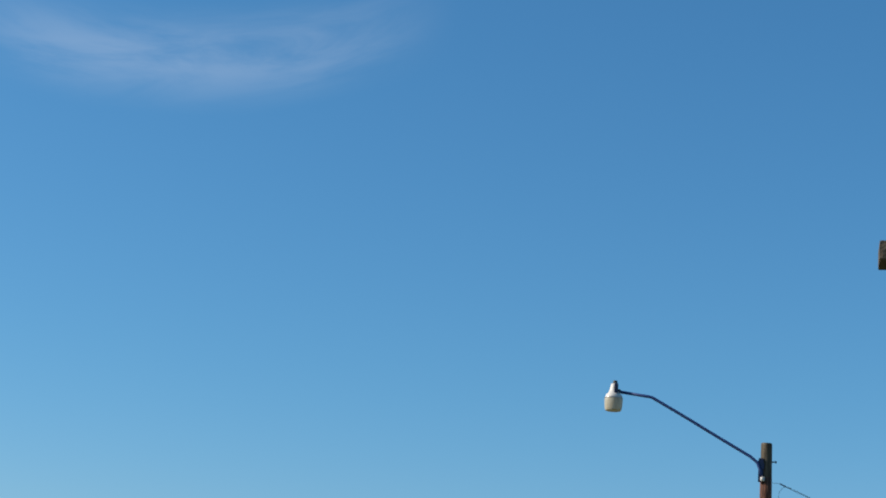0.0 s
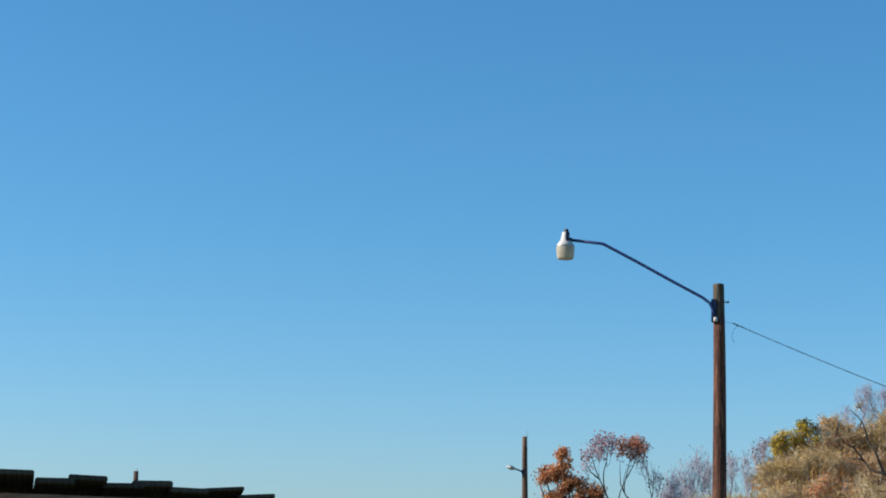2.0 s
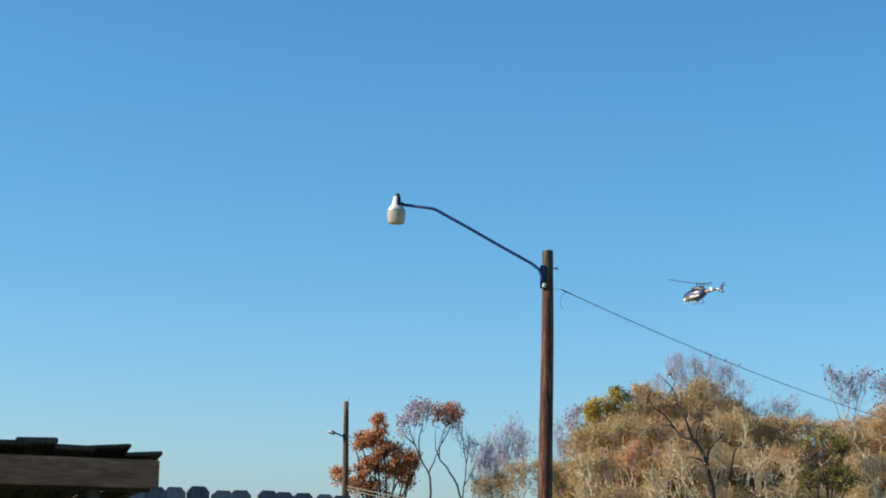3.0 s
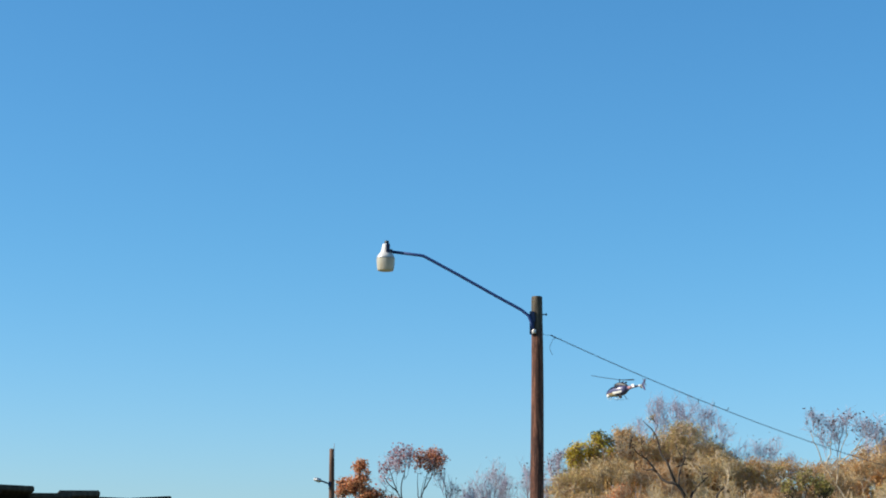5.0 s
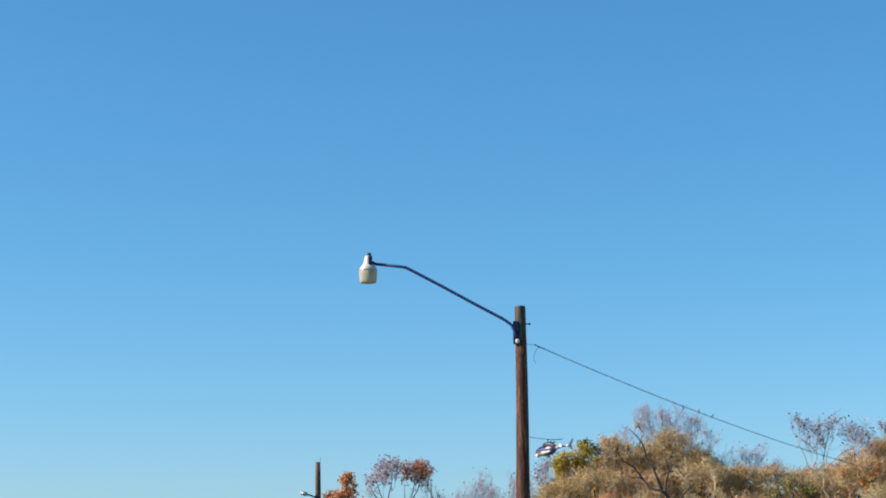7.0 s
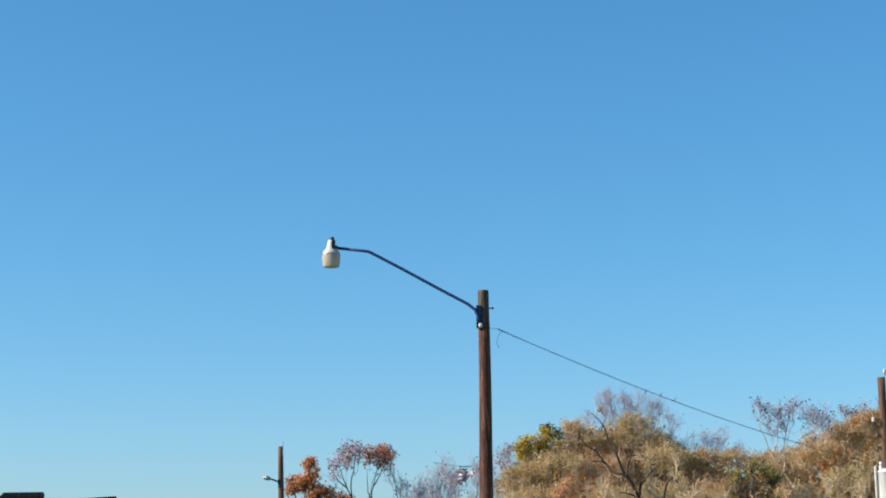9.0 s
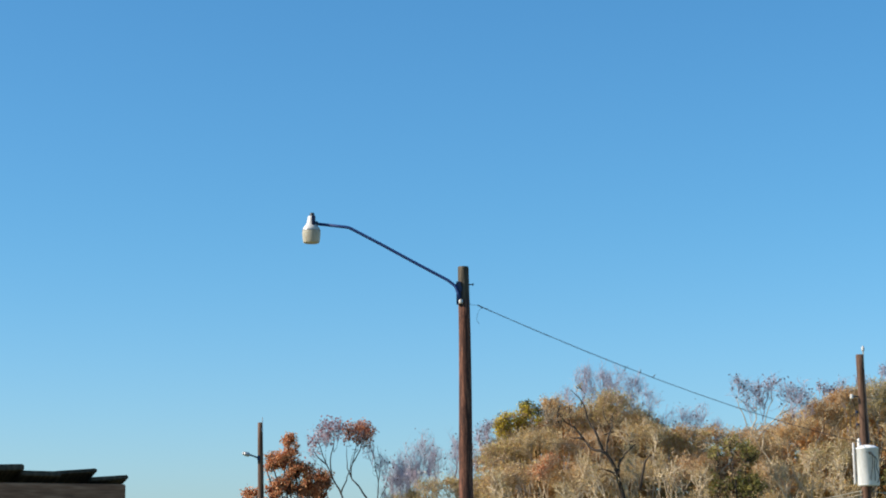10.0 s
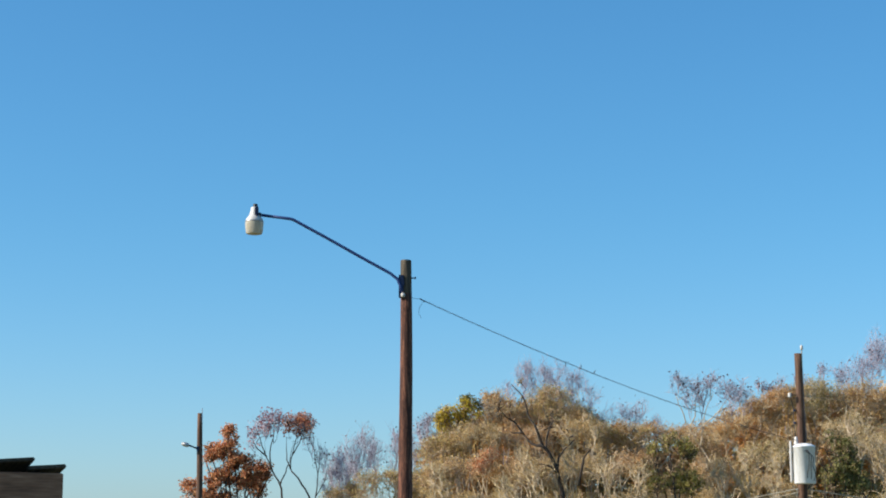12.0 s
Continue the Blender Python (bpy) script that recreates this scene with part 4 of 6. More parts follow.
    wood_of(four, 0.0075 * thin, 0.0045 * thin, fine)
    tagged(tube_mesh("branch_wood", *(np.concatenate(q) for q in middle), 4, twig if thin < 0.9 else bark, thing), kind="stuff")
    tagged(tube_mesh("fine_wood", *(np.concatenate(q) for q in fine), 3, twig, thing), kind="stuff")
    total = int(leaves * len(lobes))
    if total:
        tips = np.concatenate([three[:, -1], four[:, -1]])
        if patch:
            weight = np.maximum(0.02, np.sin(tips[:, 0] * patch + seed) + np.sin(tips[:, 2] * patch * 1.3 + 2 * seed) + np.sin(tips[:, 1] * patch + 1) + 0.6) ** 1.5
            k = rng.choice(len(tips), total, p=weight / weight.sum())
        else:
            k = rng.integers(0, len(tips), total)
        places = tips[k] + rng.normal(size=(total, 3)) * 0.11
        tagged(leaf_mesh("crown", rng, places, leaf_size, leaf, thing), kind="stuff")
    return thing


def wood():
    # rust-orange tree, and the taller forked ones beside it
    tree((-11.2, 119.0), [(-11.5, 9.1, 0.75, 0.90), (-11.9, 8.1, 1.12, 0.90), (-12.6, 8.1, 0.75, 0.67), (-13.0, 7.8, 0.45, 0.45), (-11.1, 7.5, 0.90, 0.75), (-10.3, 7.7, 0.45, 0.45), (-10.3, 6.9, 0.82, 0.75), (-9.5, 6.7, 0.67, 1.05), (-11.0, 6.1, 0.97, 0.82), (-12.6, 6.4, 0.67, 0.60), (-11.9, 6.4, 0.97, 0.82), (-14.0, 5.9, 0.75, 0.75), (-9.9, 5.9, 1.05, 0.82), (-9.2, 6.7, 0.60, 0.90), (-13.4, 5.1, 1.12, 0.75), (-12.6, 5.3, 1.05, 0.75), (-11.7, 4.9, 1.35, 0.82), (-9.7, 5.1, 1.12, 0.90), (-11.3, 3.4, 2.06, 1.20)], "leafy autumn tree with dense rust-orange foliage", seed=11, bark=DARK_BARK, twig=TWIG_TAN, leaf=LEAF_ORANGE, leaves=820, leaf_size=0.14, trunk=0.16, counts=(6, 5, 4, 2), size=0.6)
    tree((-8.1, 118.0), [(-8.8, 10.2, 0.89, 0.74), (-9.7, 9.4, 0.89, 0.97), (-9.8, 8.4, 0.67, 0.89), (-8.4, 9.5, 0.67, 0.89), (-9.1, 8.7, 0.89, 0.97)], "tall forked tree with sparse dull red leaves on bare limbs", seed=12, bark=DARK_BARK, twig=TWIG_MAUVE, leaf=LEAF_RED, leaves=85, leaf_size=0.15, trunk=0.09, counts=(6, 4, 4, 2), size=0.9, up=0.7, thin=0.7, thick=0.7, rag=2.2, root='limb', limbs=[[(-8.00, 3.71), (-8.05, 5.25), (-8.13, 6.12), (-8.65, 6.95), (-9.03, 7.92), (-9.41, 8.76), (-9.67, 9.67)], [(-8.13, 6.12), (-7.82, 6.91), (-7.57, 7.67), (-7.29, 8.76)], [(-8.65, 6.95), (-8.82, 8.21), (-8.61, 9.49), (-8.70, 10.40)], [(-9.03, 7.92), (-9.55, 8.40), (-9.95, 8.94)]])
    tree((-6.3, 118.6), [(-7.6, 9.6, 0.75, 0.97), (-6.7, 9.8, 0.90, 1.05), (-7.1, 9.2, 1.05, 0.67)], "slender tree with a rust-orange leafy top over bare limbs", seed=13, bark=DARK_BARK, twig=TWIG_GREY, leaf=LEAF_RUST, leaves=420, leaf_size=0.14, trunk=0.08, counts=(8, 4, 4, 2), size=0.8, up=0.6, thick=0.7, rag=1.8, root='limb', limbs=[[(-5.96, 3.72), (-6.34, 5.34), (-7.01, 6.50), (-7.53, 7.15), (-7.43, 8.06), (-7.22, 8.98), (-7.09, 9.78)], [(-7.53, 7.15), (-7.83, 8.06), (-7.77, 9.16)], [(-7.43, 8.06), (-6.97, 8.79), (-6.68, 9.52)]])
    tree((-5.7, 119.0), [(-6.1, 8.3, 0.75, 1.50), (-5.2, 7.4, 0.75, 1.31)], "bare dark-stemmed tree with a thin haze of twigs", seed=14, bark=DARK_BARK, twig=TWIG_MAUVE, leaf=LEAF_DARK, leaves=16, leaf_size=0.14, trunk=0.06, counts=(6, 4, 4, 3), size=0.9, up=0.9, thin=0.5, thick=0.6, rag=2.2, root='limb', limbs=[[(-5.98, 3.72), (-5.93, 5.35), (-5.79, 6.81), (-6.03, 8.27), (-6.11, 9.37)], [(-5.79, 6.81), (-5.66, 8.08), (-5.89, 9.18)], [(-5.93, 5.35), (-5.31, 6.44), (-5.03, 7.72)]])
    # wispy bare trees
    tree((-3.0, 120.0), [(-3.0, 8.1, 1.13, 1.81), (-2.8, 6.7, 1.13, 1.45)], "bare grey tree with a fan of fine upright twigs", seed=22, bark=BARK, twig=TWIG_MAUVE, leaf=LEAF_DARK, leaves=14, leaf_size=0.14, trunk=0.08, counts=(8, 5, 4, 3), size=1.1, up=1.0, thin=0.5, thick=0.55, rag=2.4)
    tree((-3.8, 121.5), [(-3.8, 7.8, 0.92, 1.53), (-3.6, 6.4, 0.92, 1.22)], "bare grey tree with a fan of fine upright twigs", seed=21, bark=BARK, twig=TWIG_MAUVE, leaf=LEAF_DARK, leaves=14, leaf_size=0.14, trunk=0.08, counts=(8, 5, 4, 3), size=1.1, up=1.0, thin=0.5, thick=0.55, rag=2.4)
    tree((-2.1, 121.0), [(-2.1, 7.8, 0.91, 1.52), (-1.9, 6.3, 0.91, 1.22)], "bare grey tree with a fan of fine upright twigs", seed=23, bark=BARK, twig=TWIG_MAUVE, leaf=LEAF_DARK, leaves=14, leaf_size=0.14, trunk=0.08, counts=(8, 5, 4, 3), size=1.1, up=1.0, thin=0.5, thick=0.55, rag=2.4)
    tree((-0.8, 122.0), [(-0.8, 8.4, 0.77, 1.92), (-0.6, 6.9, 0.77, 1.54)], "bare grey tree with a fan of fine upright twigs", seed=24, bark=BARK, twig=TWIG_MAUVE, leaf=LEAF_DARK, leaves=14, leaf_size=0.14, trunk=0.08, counts=(8, 5, 4, 3), size=1.1, up=1.0, thin=0.5, thick=0.55, rag=2.4)
    tree((-4.6, 125.0), [(-4.6, 7.3, 0.87, 1.65), (-4.5, 5.7, 0.87, 1.32)], "bare grey tree with a fan of fine upright twigs", seed=25, bark=BARK, twig=TWIG_MAUVE, leaf=LEAF_DARK, leaves=14, leaf_size=0.14, trunk=0.08, counts=(8, 5, 4, 3), size=1.1, up=1.0, thin=0.5, thick=0.55, rag=2.4)
    tree((-5.3, 126.0), [(-5.2, 6.7, 0.79, 1.35), (-5.1, 5.2, 0.79, 1.08)], "bare grey tree with a fan of fine upright twigs", seed=30, bark=BARK, twig=TWIG_MAUVE, leaf=LEAF_DARK, leaves=14, leaf_size=0.14, trunk=0.08, counts=(8, 5, 4, 3), size=1.1, up=1.0, thin=0.5, thick=0.55, rag=2.4)
    tree((0.2, 123.0), [(0.2, 8.3, 0.85, 1.74), (0.3, 6.8, 0.85, 1.39)], "bare grey tree with a fan of fine upright twigs", seed=33, bark=BARK, twig=TWIG_MAUVE, leaf=LEAF_DARK, leaves=14, leaf_size=0.14, trunk=0.08, counts=(8, 5, 4, 3), size=1.1, up=1.0, thin=0.5, thick=0.55, rag=2.4)
    tree((-4.3, 119.5), [(-4.3, 6.9, 0.83, 1.51), (-4.1, 5.4, 0.83, 1.20)], "bare grey tree with a fan of fine upright twigs", seed=35, bark=BARK, twig=TWIG_MAUVE, leaf=LEAF_DARK, leaves=14, leaf_size=0.14, trunk=0.08, counts=(8, 5, 4, 3), size=1.1, up=1.0, thin=0.5, thick=0.55, rag=2.4)
    tree((-5.3, 120.0), [(-5.2, 6.5, 0.68, 1.36), (-5.1, 5.0, 0.68, 1.09)], "bare grey tree with a fan of fine upright twigs", seed=36, bark=BARK, twig=TWIG_MAUVE, leaf=LEAF_DARK, leaves=14, leaf_size=0.14, trunk=0.08, counts=(8, 5, 4, 3), size=1.1, up=1.0, thin=0.5, thick=0.55, rag=2.4)
    tree((-3.7, 122.0), [(-3.7, 6.6, 0.85, 1.31), (-3.5, 5.1, 0.85, 1.05)], "bare grey tree with a fan of fine upright twigs", seed=37, bark=BARK, twig=TWIG_MAUVE, leaf=LEAF_DARK, leaves=14, leaf_size=0.14, trunk=0.08, counts=(8, 5, 4, 3), size=1.1, up=1.0, thin=0.5, thick=0.55, rag=2.4)
    tree((-2.6, 118.0), [(-2.5, 6.0, 1.34, 1.04), (-2.2, 4.7, 1.64, 1.19)], "thin olive-tan scrub tree losing its leaves", seed=26, bark=PALE_BARK, twig=TWIG_TAN, leaf=LEAF_OLIVE, leaves=330, leaf_size=0.1, trunk=0.06, counts=(8, 5, 5, 2), size=0.9, up=0.9, thick=0.7)
    tree((-1.1, 118.5), [(-1.1, 6.1, 1.34, 1.05), (-0.7, 4.9, 1.64, 1.19)], "thin olive-tan scrub tree losing its leaves", seed=27, bark=PALE_BARK, twig=TWIG_TAN, leaf=LEAF_OLIVE, leaves=330, leaf_size=0.1, trunk=0.06, counts=(8, 5, 5, 2), size=0.9, up=0.9, thick=0.7)
    tree((-3.9, 119.0), [(-3.8, 5.3, 1.35, 1.05), (-3.5, 4.1, 1.65, 1.20)], "thin olive-tan scrub tree losing its leaves", seed=28, bark=PALE_BARK, twig=TWIG_TAN, leaf=LEAF_OLIVE, leaves=330, leaf_size=0.1, trunk=0.06, counts=(8, 5, 5, 2), size=0.9, up=0.9, thick=0.7)
    tree((-4.8, 119.0), [(-4.8, 4.9, 1.35, 1.05), (-4.4, 3.7, 1.65, 1.20)], "thin olive-tan scrub tree losing its leaves", seed=29, bark=PALE_BARK, twig=TWIG_TAN, leaf=LEAF_OLIVE, leaves=330, leaf_size=0.1, trunk=0.06, counts=(8, 5, 5, 2), size=0.9, up=0.9, thick=0.7)
    tree((0.0, 119.5), [(0.0, 6.0, 1.36, 1.05), (0.4, 4.8, 1.66, 1.20)], "thin olive-tan scrub tree losing its leaves", seed=34, bark=PALE_BARK, twig=TWIG_TAN, leaf=LEAF_OLIVE, leaves=330, leaf_size=0.1, trunk=0.06, counts=(8, 5, 5, 2), size=0.9, up=0.9, thick=0.7)
    # the big mixed stand, crowns from the crest down to the front
    tree((1.6, 121.0), [(1.5, 9.7, 1.14, 1.30), (0.9, 8.4, 0.91, 1.30), (2.4, 10.2, 0.91, 0.99)], "bare grey tree with a few dark withered leaves", seed=31, bark=BARK, twig=TWIG_MAUVE, leaf=LEAF_DARK, leaves=70, leaf_size=0.12, trunk=0.08, counts=(9, 5, 5, 3), size=1.0, up=0.8, thin=0.6, thick=0.7)
    tree((3.5, 120.5), [(2.8, 10.7, 0.91, 0.61), (3.7, 11.2, 0.91, 0.61), (4.4, 10.7, 0.68, 0.76), (2.3, 10.1, 0.91, 0.61), (3.5, 10.3, 1.29, 0.76), (3.0, 9.7, 1.29, 0.61)], "yellow-green leafy tree top among bare trees", seed=32, bark=BARK, twig=TWIG_TAN, leaf=LEAF_YELLOW, leaves=560, leaf_size=0.13, trunk=0.14, counts=(6, 5, 4, 2), size=0.5)
    tree((4.6, 121.6), [(4.1, 11.8, 0.65, 0.31), (4.8, 11.4, 0.46, 0.42)], "dark green tree top behind yellowing foliage", seed=33, bark=DARK_BARK, twig=TWIG_TAN, leaf=LEAF_GREEN, leaves=300, leaf_size=0.13, trunk=0.14, counts=(6, 5, 4, 2), size=0.45)
    tree((6.3, 122.0), [(6.0, 11.6, 1.36, 0.95), (7.1, 10.7, 1.54, 1.46), (5.3, 10.3, 1.45, 1.21)], "late autumn tree, twiggy, with thinning russet brown leaves", seed=41, bark=PALE_BARK, twig=TWIG_PALE, leaf=LEAF_BROWN, leaves=930, leaf_size=0.1, trunk=0.12, size=1.0, up=0.55, counts=(10, 6, 5, 3))
    tree((9.9, 122.0), [(9.7, 11.7, 1.90, 1.21), (10.8, 10.7, 1.81, 1.55), (8.5, 10.5, 1.72, 1.46)], "late autumn tree, twiggy, with thinning faded olive leaves", seed=42, bark=PALE_BARK, twig=TWIG_TAN, leaf=LEAF_OLIVE, leaves=930, leaf_size=0.1, trunk=0.12, size=1.0, up=0.55, counts=(10, 6, 5, 3))
    tree((3.1, 121.5), [(2.8, 9.2, 1.54, 0.86), (4.2, 9.5, 1.54, 1.03), (5.5, 9.4, 1.17, 1.03)], "late autumn tree, twiggy, with thinning russet brown leaves", seed=43, bark=PALE_BARK, twig=TWIG_PALE, leaf=LEAF_BROWN, leaves=930, leaf_size=0.1, trunk=0.12, size=1.0, up=0.55, counts=(10, 6, 5, 3))
    tree((2.0, 120.0), [(1.7, 7.8, 1.52, 1.35), (3.0, 8.2, 1.70, 1.44), (1.9, 8.6, 1.16, 0.76)], "late autumn tree, twiggy, with thinning faded olive leaves", seed=44, bark=PALE_BARK, twig=TWIG_TAN, leaf=LEAF_OLIVE, leaves=682, leaf_size=0.1, trunk=0.12, size=1.0, up=0.55, counts=(10, 6, 5, 3))
    tree((4.5, 119.0), [(4.2, 8.7, 1.68, 1.43), (5.5, 8.7, 1.50, 1.43)], "late autumn tree, twiggy, with thinning dry tan leaves", seed=45, bark=PALE_BARK, twig=TWIG_PALE, leaf=LEAF_TAN, leaves=682, leaf_size=0.1, trunk=0.12, size=1.0, up=0.55, counts=(10, 6, 5, 3))
    tree((7.5, 119.0), [(7.2, 8.5, 1.68, 1.60), (8.5, 8.5, 1.59, 1.60)], "late autumn tree, twiggy, with thinning russet brown leaves", seed=46, bark=PALE_BARK, twig=TWIG_TAN, leaf=LEAF_BROWN, leaves=620, leaf_size=0.1, trunk=0.12, size=1.0, up=0.55, counts=(10, 6, 5, 3))
    tree((10.7, 119.5), [(10.4, 8.8, 1.78, 1.69), (11.9, 9.1, 1.60, 1.60)], "late autumn tree, twiggy, with thinning dry tan leaves", seed=47, bark=PALE_BARK, twig=TWIG_PALE, leaf=LEAF_TAN, leaves=620, leaf_size=0.1, trunk=0.12, size=1.0, up=0.55, counts=(10, 6, 5, 3))
    tree((13.1, 120.5), [(12.8, 8.8, 1.61, 1.45), (14.0, 8.8, 1.61, 1.36), (15.2, 8.7, 1.52, 1.53)], "late autumn tree, twiggy, with thinning faded olive leaves", seed=48, bark=PALE_BARK, twig=TWIG_TAN, leaf=LEAF_OLIVE, leaves=930, leaf_size=0.1, trunk=0.12, size=1.0, up=0.55, counts=(10, 6, 5, 3))
    tree((14.6, 121.0), [(14.3, 9.3, 1.53, 1.02), (16.0, 9.2, 1.53, 1.11), (17.6, 8.9, 1.35, 1.20)], "late autumn tree, twiggy, with thinning russet brown leaves", seed=49, bark=PALE_BARK, twig=TWIG_PALE, leaf=LEAF_BROWN, leaves=930, leaf_size=0.1, trunk=0.12, size=1.0, up=0.55, counts=(10, 6, 5, 3))
    tree((12.4, 122.0), [(12.1, 9.9, 1.54, 1.03), (13.2, 9.4, 1.54, 0.86), (11.4, 10.4, 1.36, 1.29)], "late autumn tree, twiggy, with thinning dry tan leaves", seed=50, bark=PALE_BARK, twig=TWIG_TAN, leaf=LEAF_TAN, leaves=806, leaf_size=0.1, trunk=0.12, size=1.0, up=0.55, counts=(10, 6, 5, 3))
    tree((19.7, 122.5), [(19.4, 9.3, 1.37, 1.04), (20.6, 9.4, 1.55, 1.21), (22.1, 10.2, 1.37, 1.21)], "late autumn tree, twiggy, with thinning russet brown leaves", seed=51, bark=PALE_BARK, twig=TWIG_PALE, leaf=LEAF_BROWN, leaves=868, leaf_size=0.1, trunk=0.12, size=1.0, up=0.55, counts=(10, 6, 5, 3))
    tree((2.1, 117.0), [(1.8, 6.1, 1.74, 1.49), (3.4, 6.3, 1.74, 1.57)], "late autumn tree, twiggy, with thinning dry tan leaves", seed=52, bark=PALE_BARK, twig=TWIG_TAN, leaf=LEAF_TAN, leaves=682, leaf_size=0.1, trunk=0.12, size=1.0, up=0.55, counts=(10, 6, 5, 3))
    tree((5.0, 116.5), [(4.8, 7.0, 1.56, 1.23), (5.8, 6.3, 1.30, 1.15)], "late autumn tree, twiggy, with thinning russet brown leaves", seed=53, bark=PALE_BARK, twig=TWIG_PALE, leaf=LEAF_BROWN, leaves=1116, leaf_size=0.1, trunk=0.12, size=1.0, up=0.55, counts=(10, 6, 5, 3))
    tree((7.3, 116.0), [(7.0, 6.2, 1.72, 1.64), (8.6, 6.2, 1.72, 1.64)], "late autumn tree, twiggy, with thinning dry tan leaves", seed=54, bark=PALE_BARK, twig=TWIG_TAN, leaf=LEAF_TAN, leaves=558, leaf_size=0.1, trunk=0.12, size=1.0, up=0.55, counts=(10, 6, 5, 3))
    tree((10.7, 116.0), [(10.4, 6.4, 1.81, 1.72), (12.0, 6.6, 1.72, 1.72)], "late autumn tree, twiggy, with thinning dry tan leaves", seed=55, bark=PALE_BARK, twig=TWIG_PALE, leaf=LEAF_TAN, leaves=558, leaf_size=0.1, trunk=0.12, size=1.0, up=0.55, counts=(10, 6, 5, 3))
    tree((13.8, 116.5), [(13.5, 6.6, 1.65, 1.64), (15.0, 6.6, 1.56, 1.56)], "late autumn tree, twiggy, with thinning russet brown leaves", seed=56, bark=PALE_BARK, twig=TWIG_TAN, leaf=LEAF_BROWN, leaves=682, leaf_size=0.1, trunk=0.12, size=1.0, up=0.55, counts=(10, 6, 5, 3))
    tree((2.0, 114.0), [(1.8, 4.2, 1.86, 1.37), (3.9, 4.2, 1.86, 1.37), (6.0, 4.2, 1.86, 1.37)], "late autumn tree, twiggy, with thinning dry tan leaves", seed=57, bark=PALE_BARK, twig=TWIG_PALE, leaf=LEAF_TAN, leaves=620, leaf_size=0.1, trunk=0.12, size=1.0, up=0.55, counts=(10, 6, 5, 3))
    tree((8.4, 114.0), [(8.1, 4.2, 1.86, 1.37), (10.2, 4.2, 1.86, 1.37), (12.3, 4.2, 1.86, 1.37)], "late autumn tree, twiggy, with thinning faded olive leaves", seed=58, bark=PALE_BARK, twig=TWIG_TAN, leaf=LEAF_OLIVE, leaves=620, leaf_size=0.1, trunk=0.12, size=1.0, up=0.55, counts=(10, 6, 5, 3))
    tree((14.8, 114.0), [(14.4, 4.4, 1.86, 1.45), (16.5, 4.2, 1.86, 1.37), (18.6, 4.2, 1.86, 1.37)], "late autumn tree, twiggy, with thinning dry tan leaves", seed=59, bark=PALE_BARK, twig=TWIG_PALE, leaf=LEAF_TAN, leaves=620, leaf_size=0.1, trunk=0.12, size=1.0, up=0.55, counts=(10, 6, 5, 3))
    tree((19.7, 118.0), [(19.4, 7.9, 1.58, 1.58), (18.5, 8.1, 1.14, 1.50)], "late autumn tree, twiggy, with thinning dry tan leaves", seed=60, bark=PALE_BARK, twig=TWIG_TAN, leaf=LEAF_TAN, leaves=558, leaf_size=0.1, trunk=0.12, size=1.0, up=0.55, counts=(10, 6, 5, 3))
    tree((21.3, 120.0), [(21.1, 8.8, 1.61, 1.52), (22.4, 9.5, 1.61, 1.44), (23.4, 10.6, 1.34, 1.35)], "late autumn tree, twiggy, with thinning russet brown leaves", seed=61, bark=PALE_BARK, twig=TWIG_PALE, leaf=LEAF_BROWN, leaves=992, leaf_size=0.1, trunk=0.12, size=1.0, up=0.55, counts=(10, 6, 5, 3))
    tree((24.8, 121.0), [(24.6, 11.2, 1.44, 1.28), (25.5, 11.6, 1.26, 1.20), (24.3, 9.6, 1.71, 1.45)], "late autumn tree, twiggy, with thinning russet brown leaves", seed=62, bark=PALE_BARK, twig=TWIG_TAN, leaf=LEAF_BROWN, leaves=992, leaf_size=0.1, trunk=0.12, size=1.0, up=0.55, counts=(10, 6, 5, 3))
    tree((26.9, 121.5), [(26.7, 11.7, 1.63, 1.46), (28.1, 11.9, 1.63, 1.37), (27.2, 10.4, 1.81, 1.54)], "late autumn tree, twiggy, with thinning faded olive leaves", seed=63, bark=PALE_BARK, twig=TWIG_PALE, leaf=LEAF_OLIVE, leaves=930, leaf_size=0.1, trunk=0.12, size=1.0, up=0.55, counts=(10, 6, 5, 3))
    tree((29.7, 121.5), [(29.6, 11.6, 1.63, 1.37), (31.1, 11.8, 1.63, 1.46), (30.3, 10.2, 1.81, 1.54)], "late autumn tree, twiggy, with thinning dry tan leaves", seed=64, bark=PALE_BARK, twig=TWIG_TAN, leaf=LEAF_TAN, leaves=868, leaf_size=0.1, trunk=0.12, size=1.0, up=0.55, counts=(10, 6, 5, 3))
    tree((32.8, 121.5), [(32.6, 11.8, 1.63, 1.54), (32.4, 10.0, 1.81, 1.71), (34.1, 11.5, 1.81, 1.71)], "late autumn tree, twiggy, with thinning russet brown leaves", seed=65, bark=PALE_BARK, twig=TWIG_PALE, leaf=LEAF_BROWN, leaves=806, leaf_size=0.1, trunk=0.12, size=1.0, up=0.55, counts=(10, 6, 5, 3))
    tree((21.0, 117.0), [(20.6, 6.4, 1.65, 1.65), (19.4, 6.3, 1.48, 1.57)], "late autumn tree, twiggy, with thinning dry tan leaves", seed=66, bark=PALE_BARK, twig=TWIG_TAN, leaf=LEAF_TAN, leaves=558, leaf_size=0.1, trunk=0.12, size=1.0, up=0.55, counts=(10, 6, 5, 3))
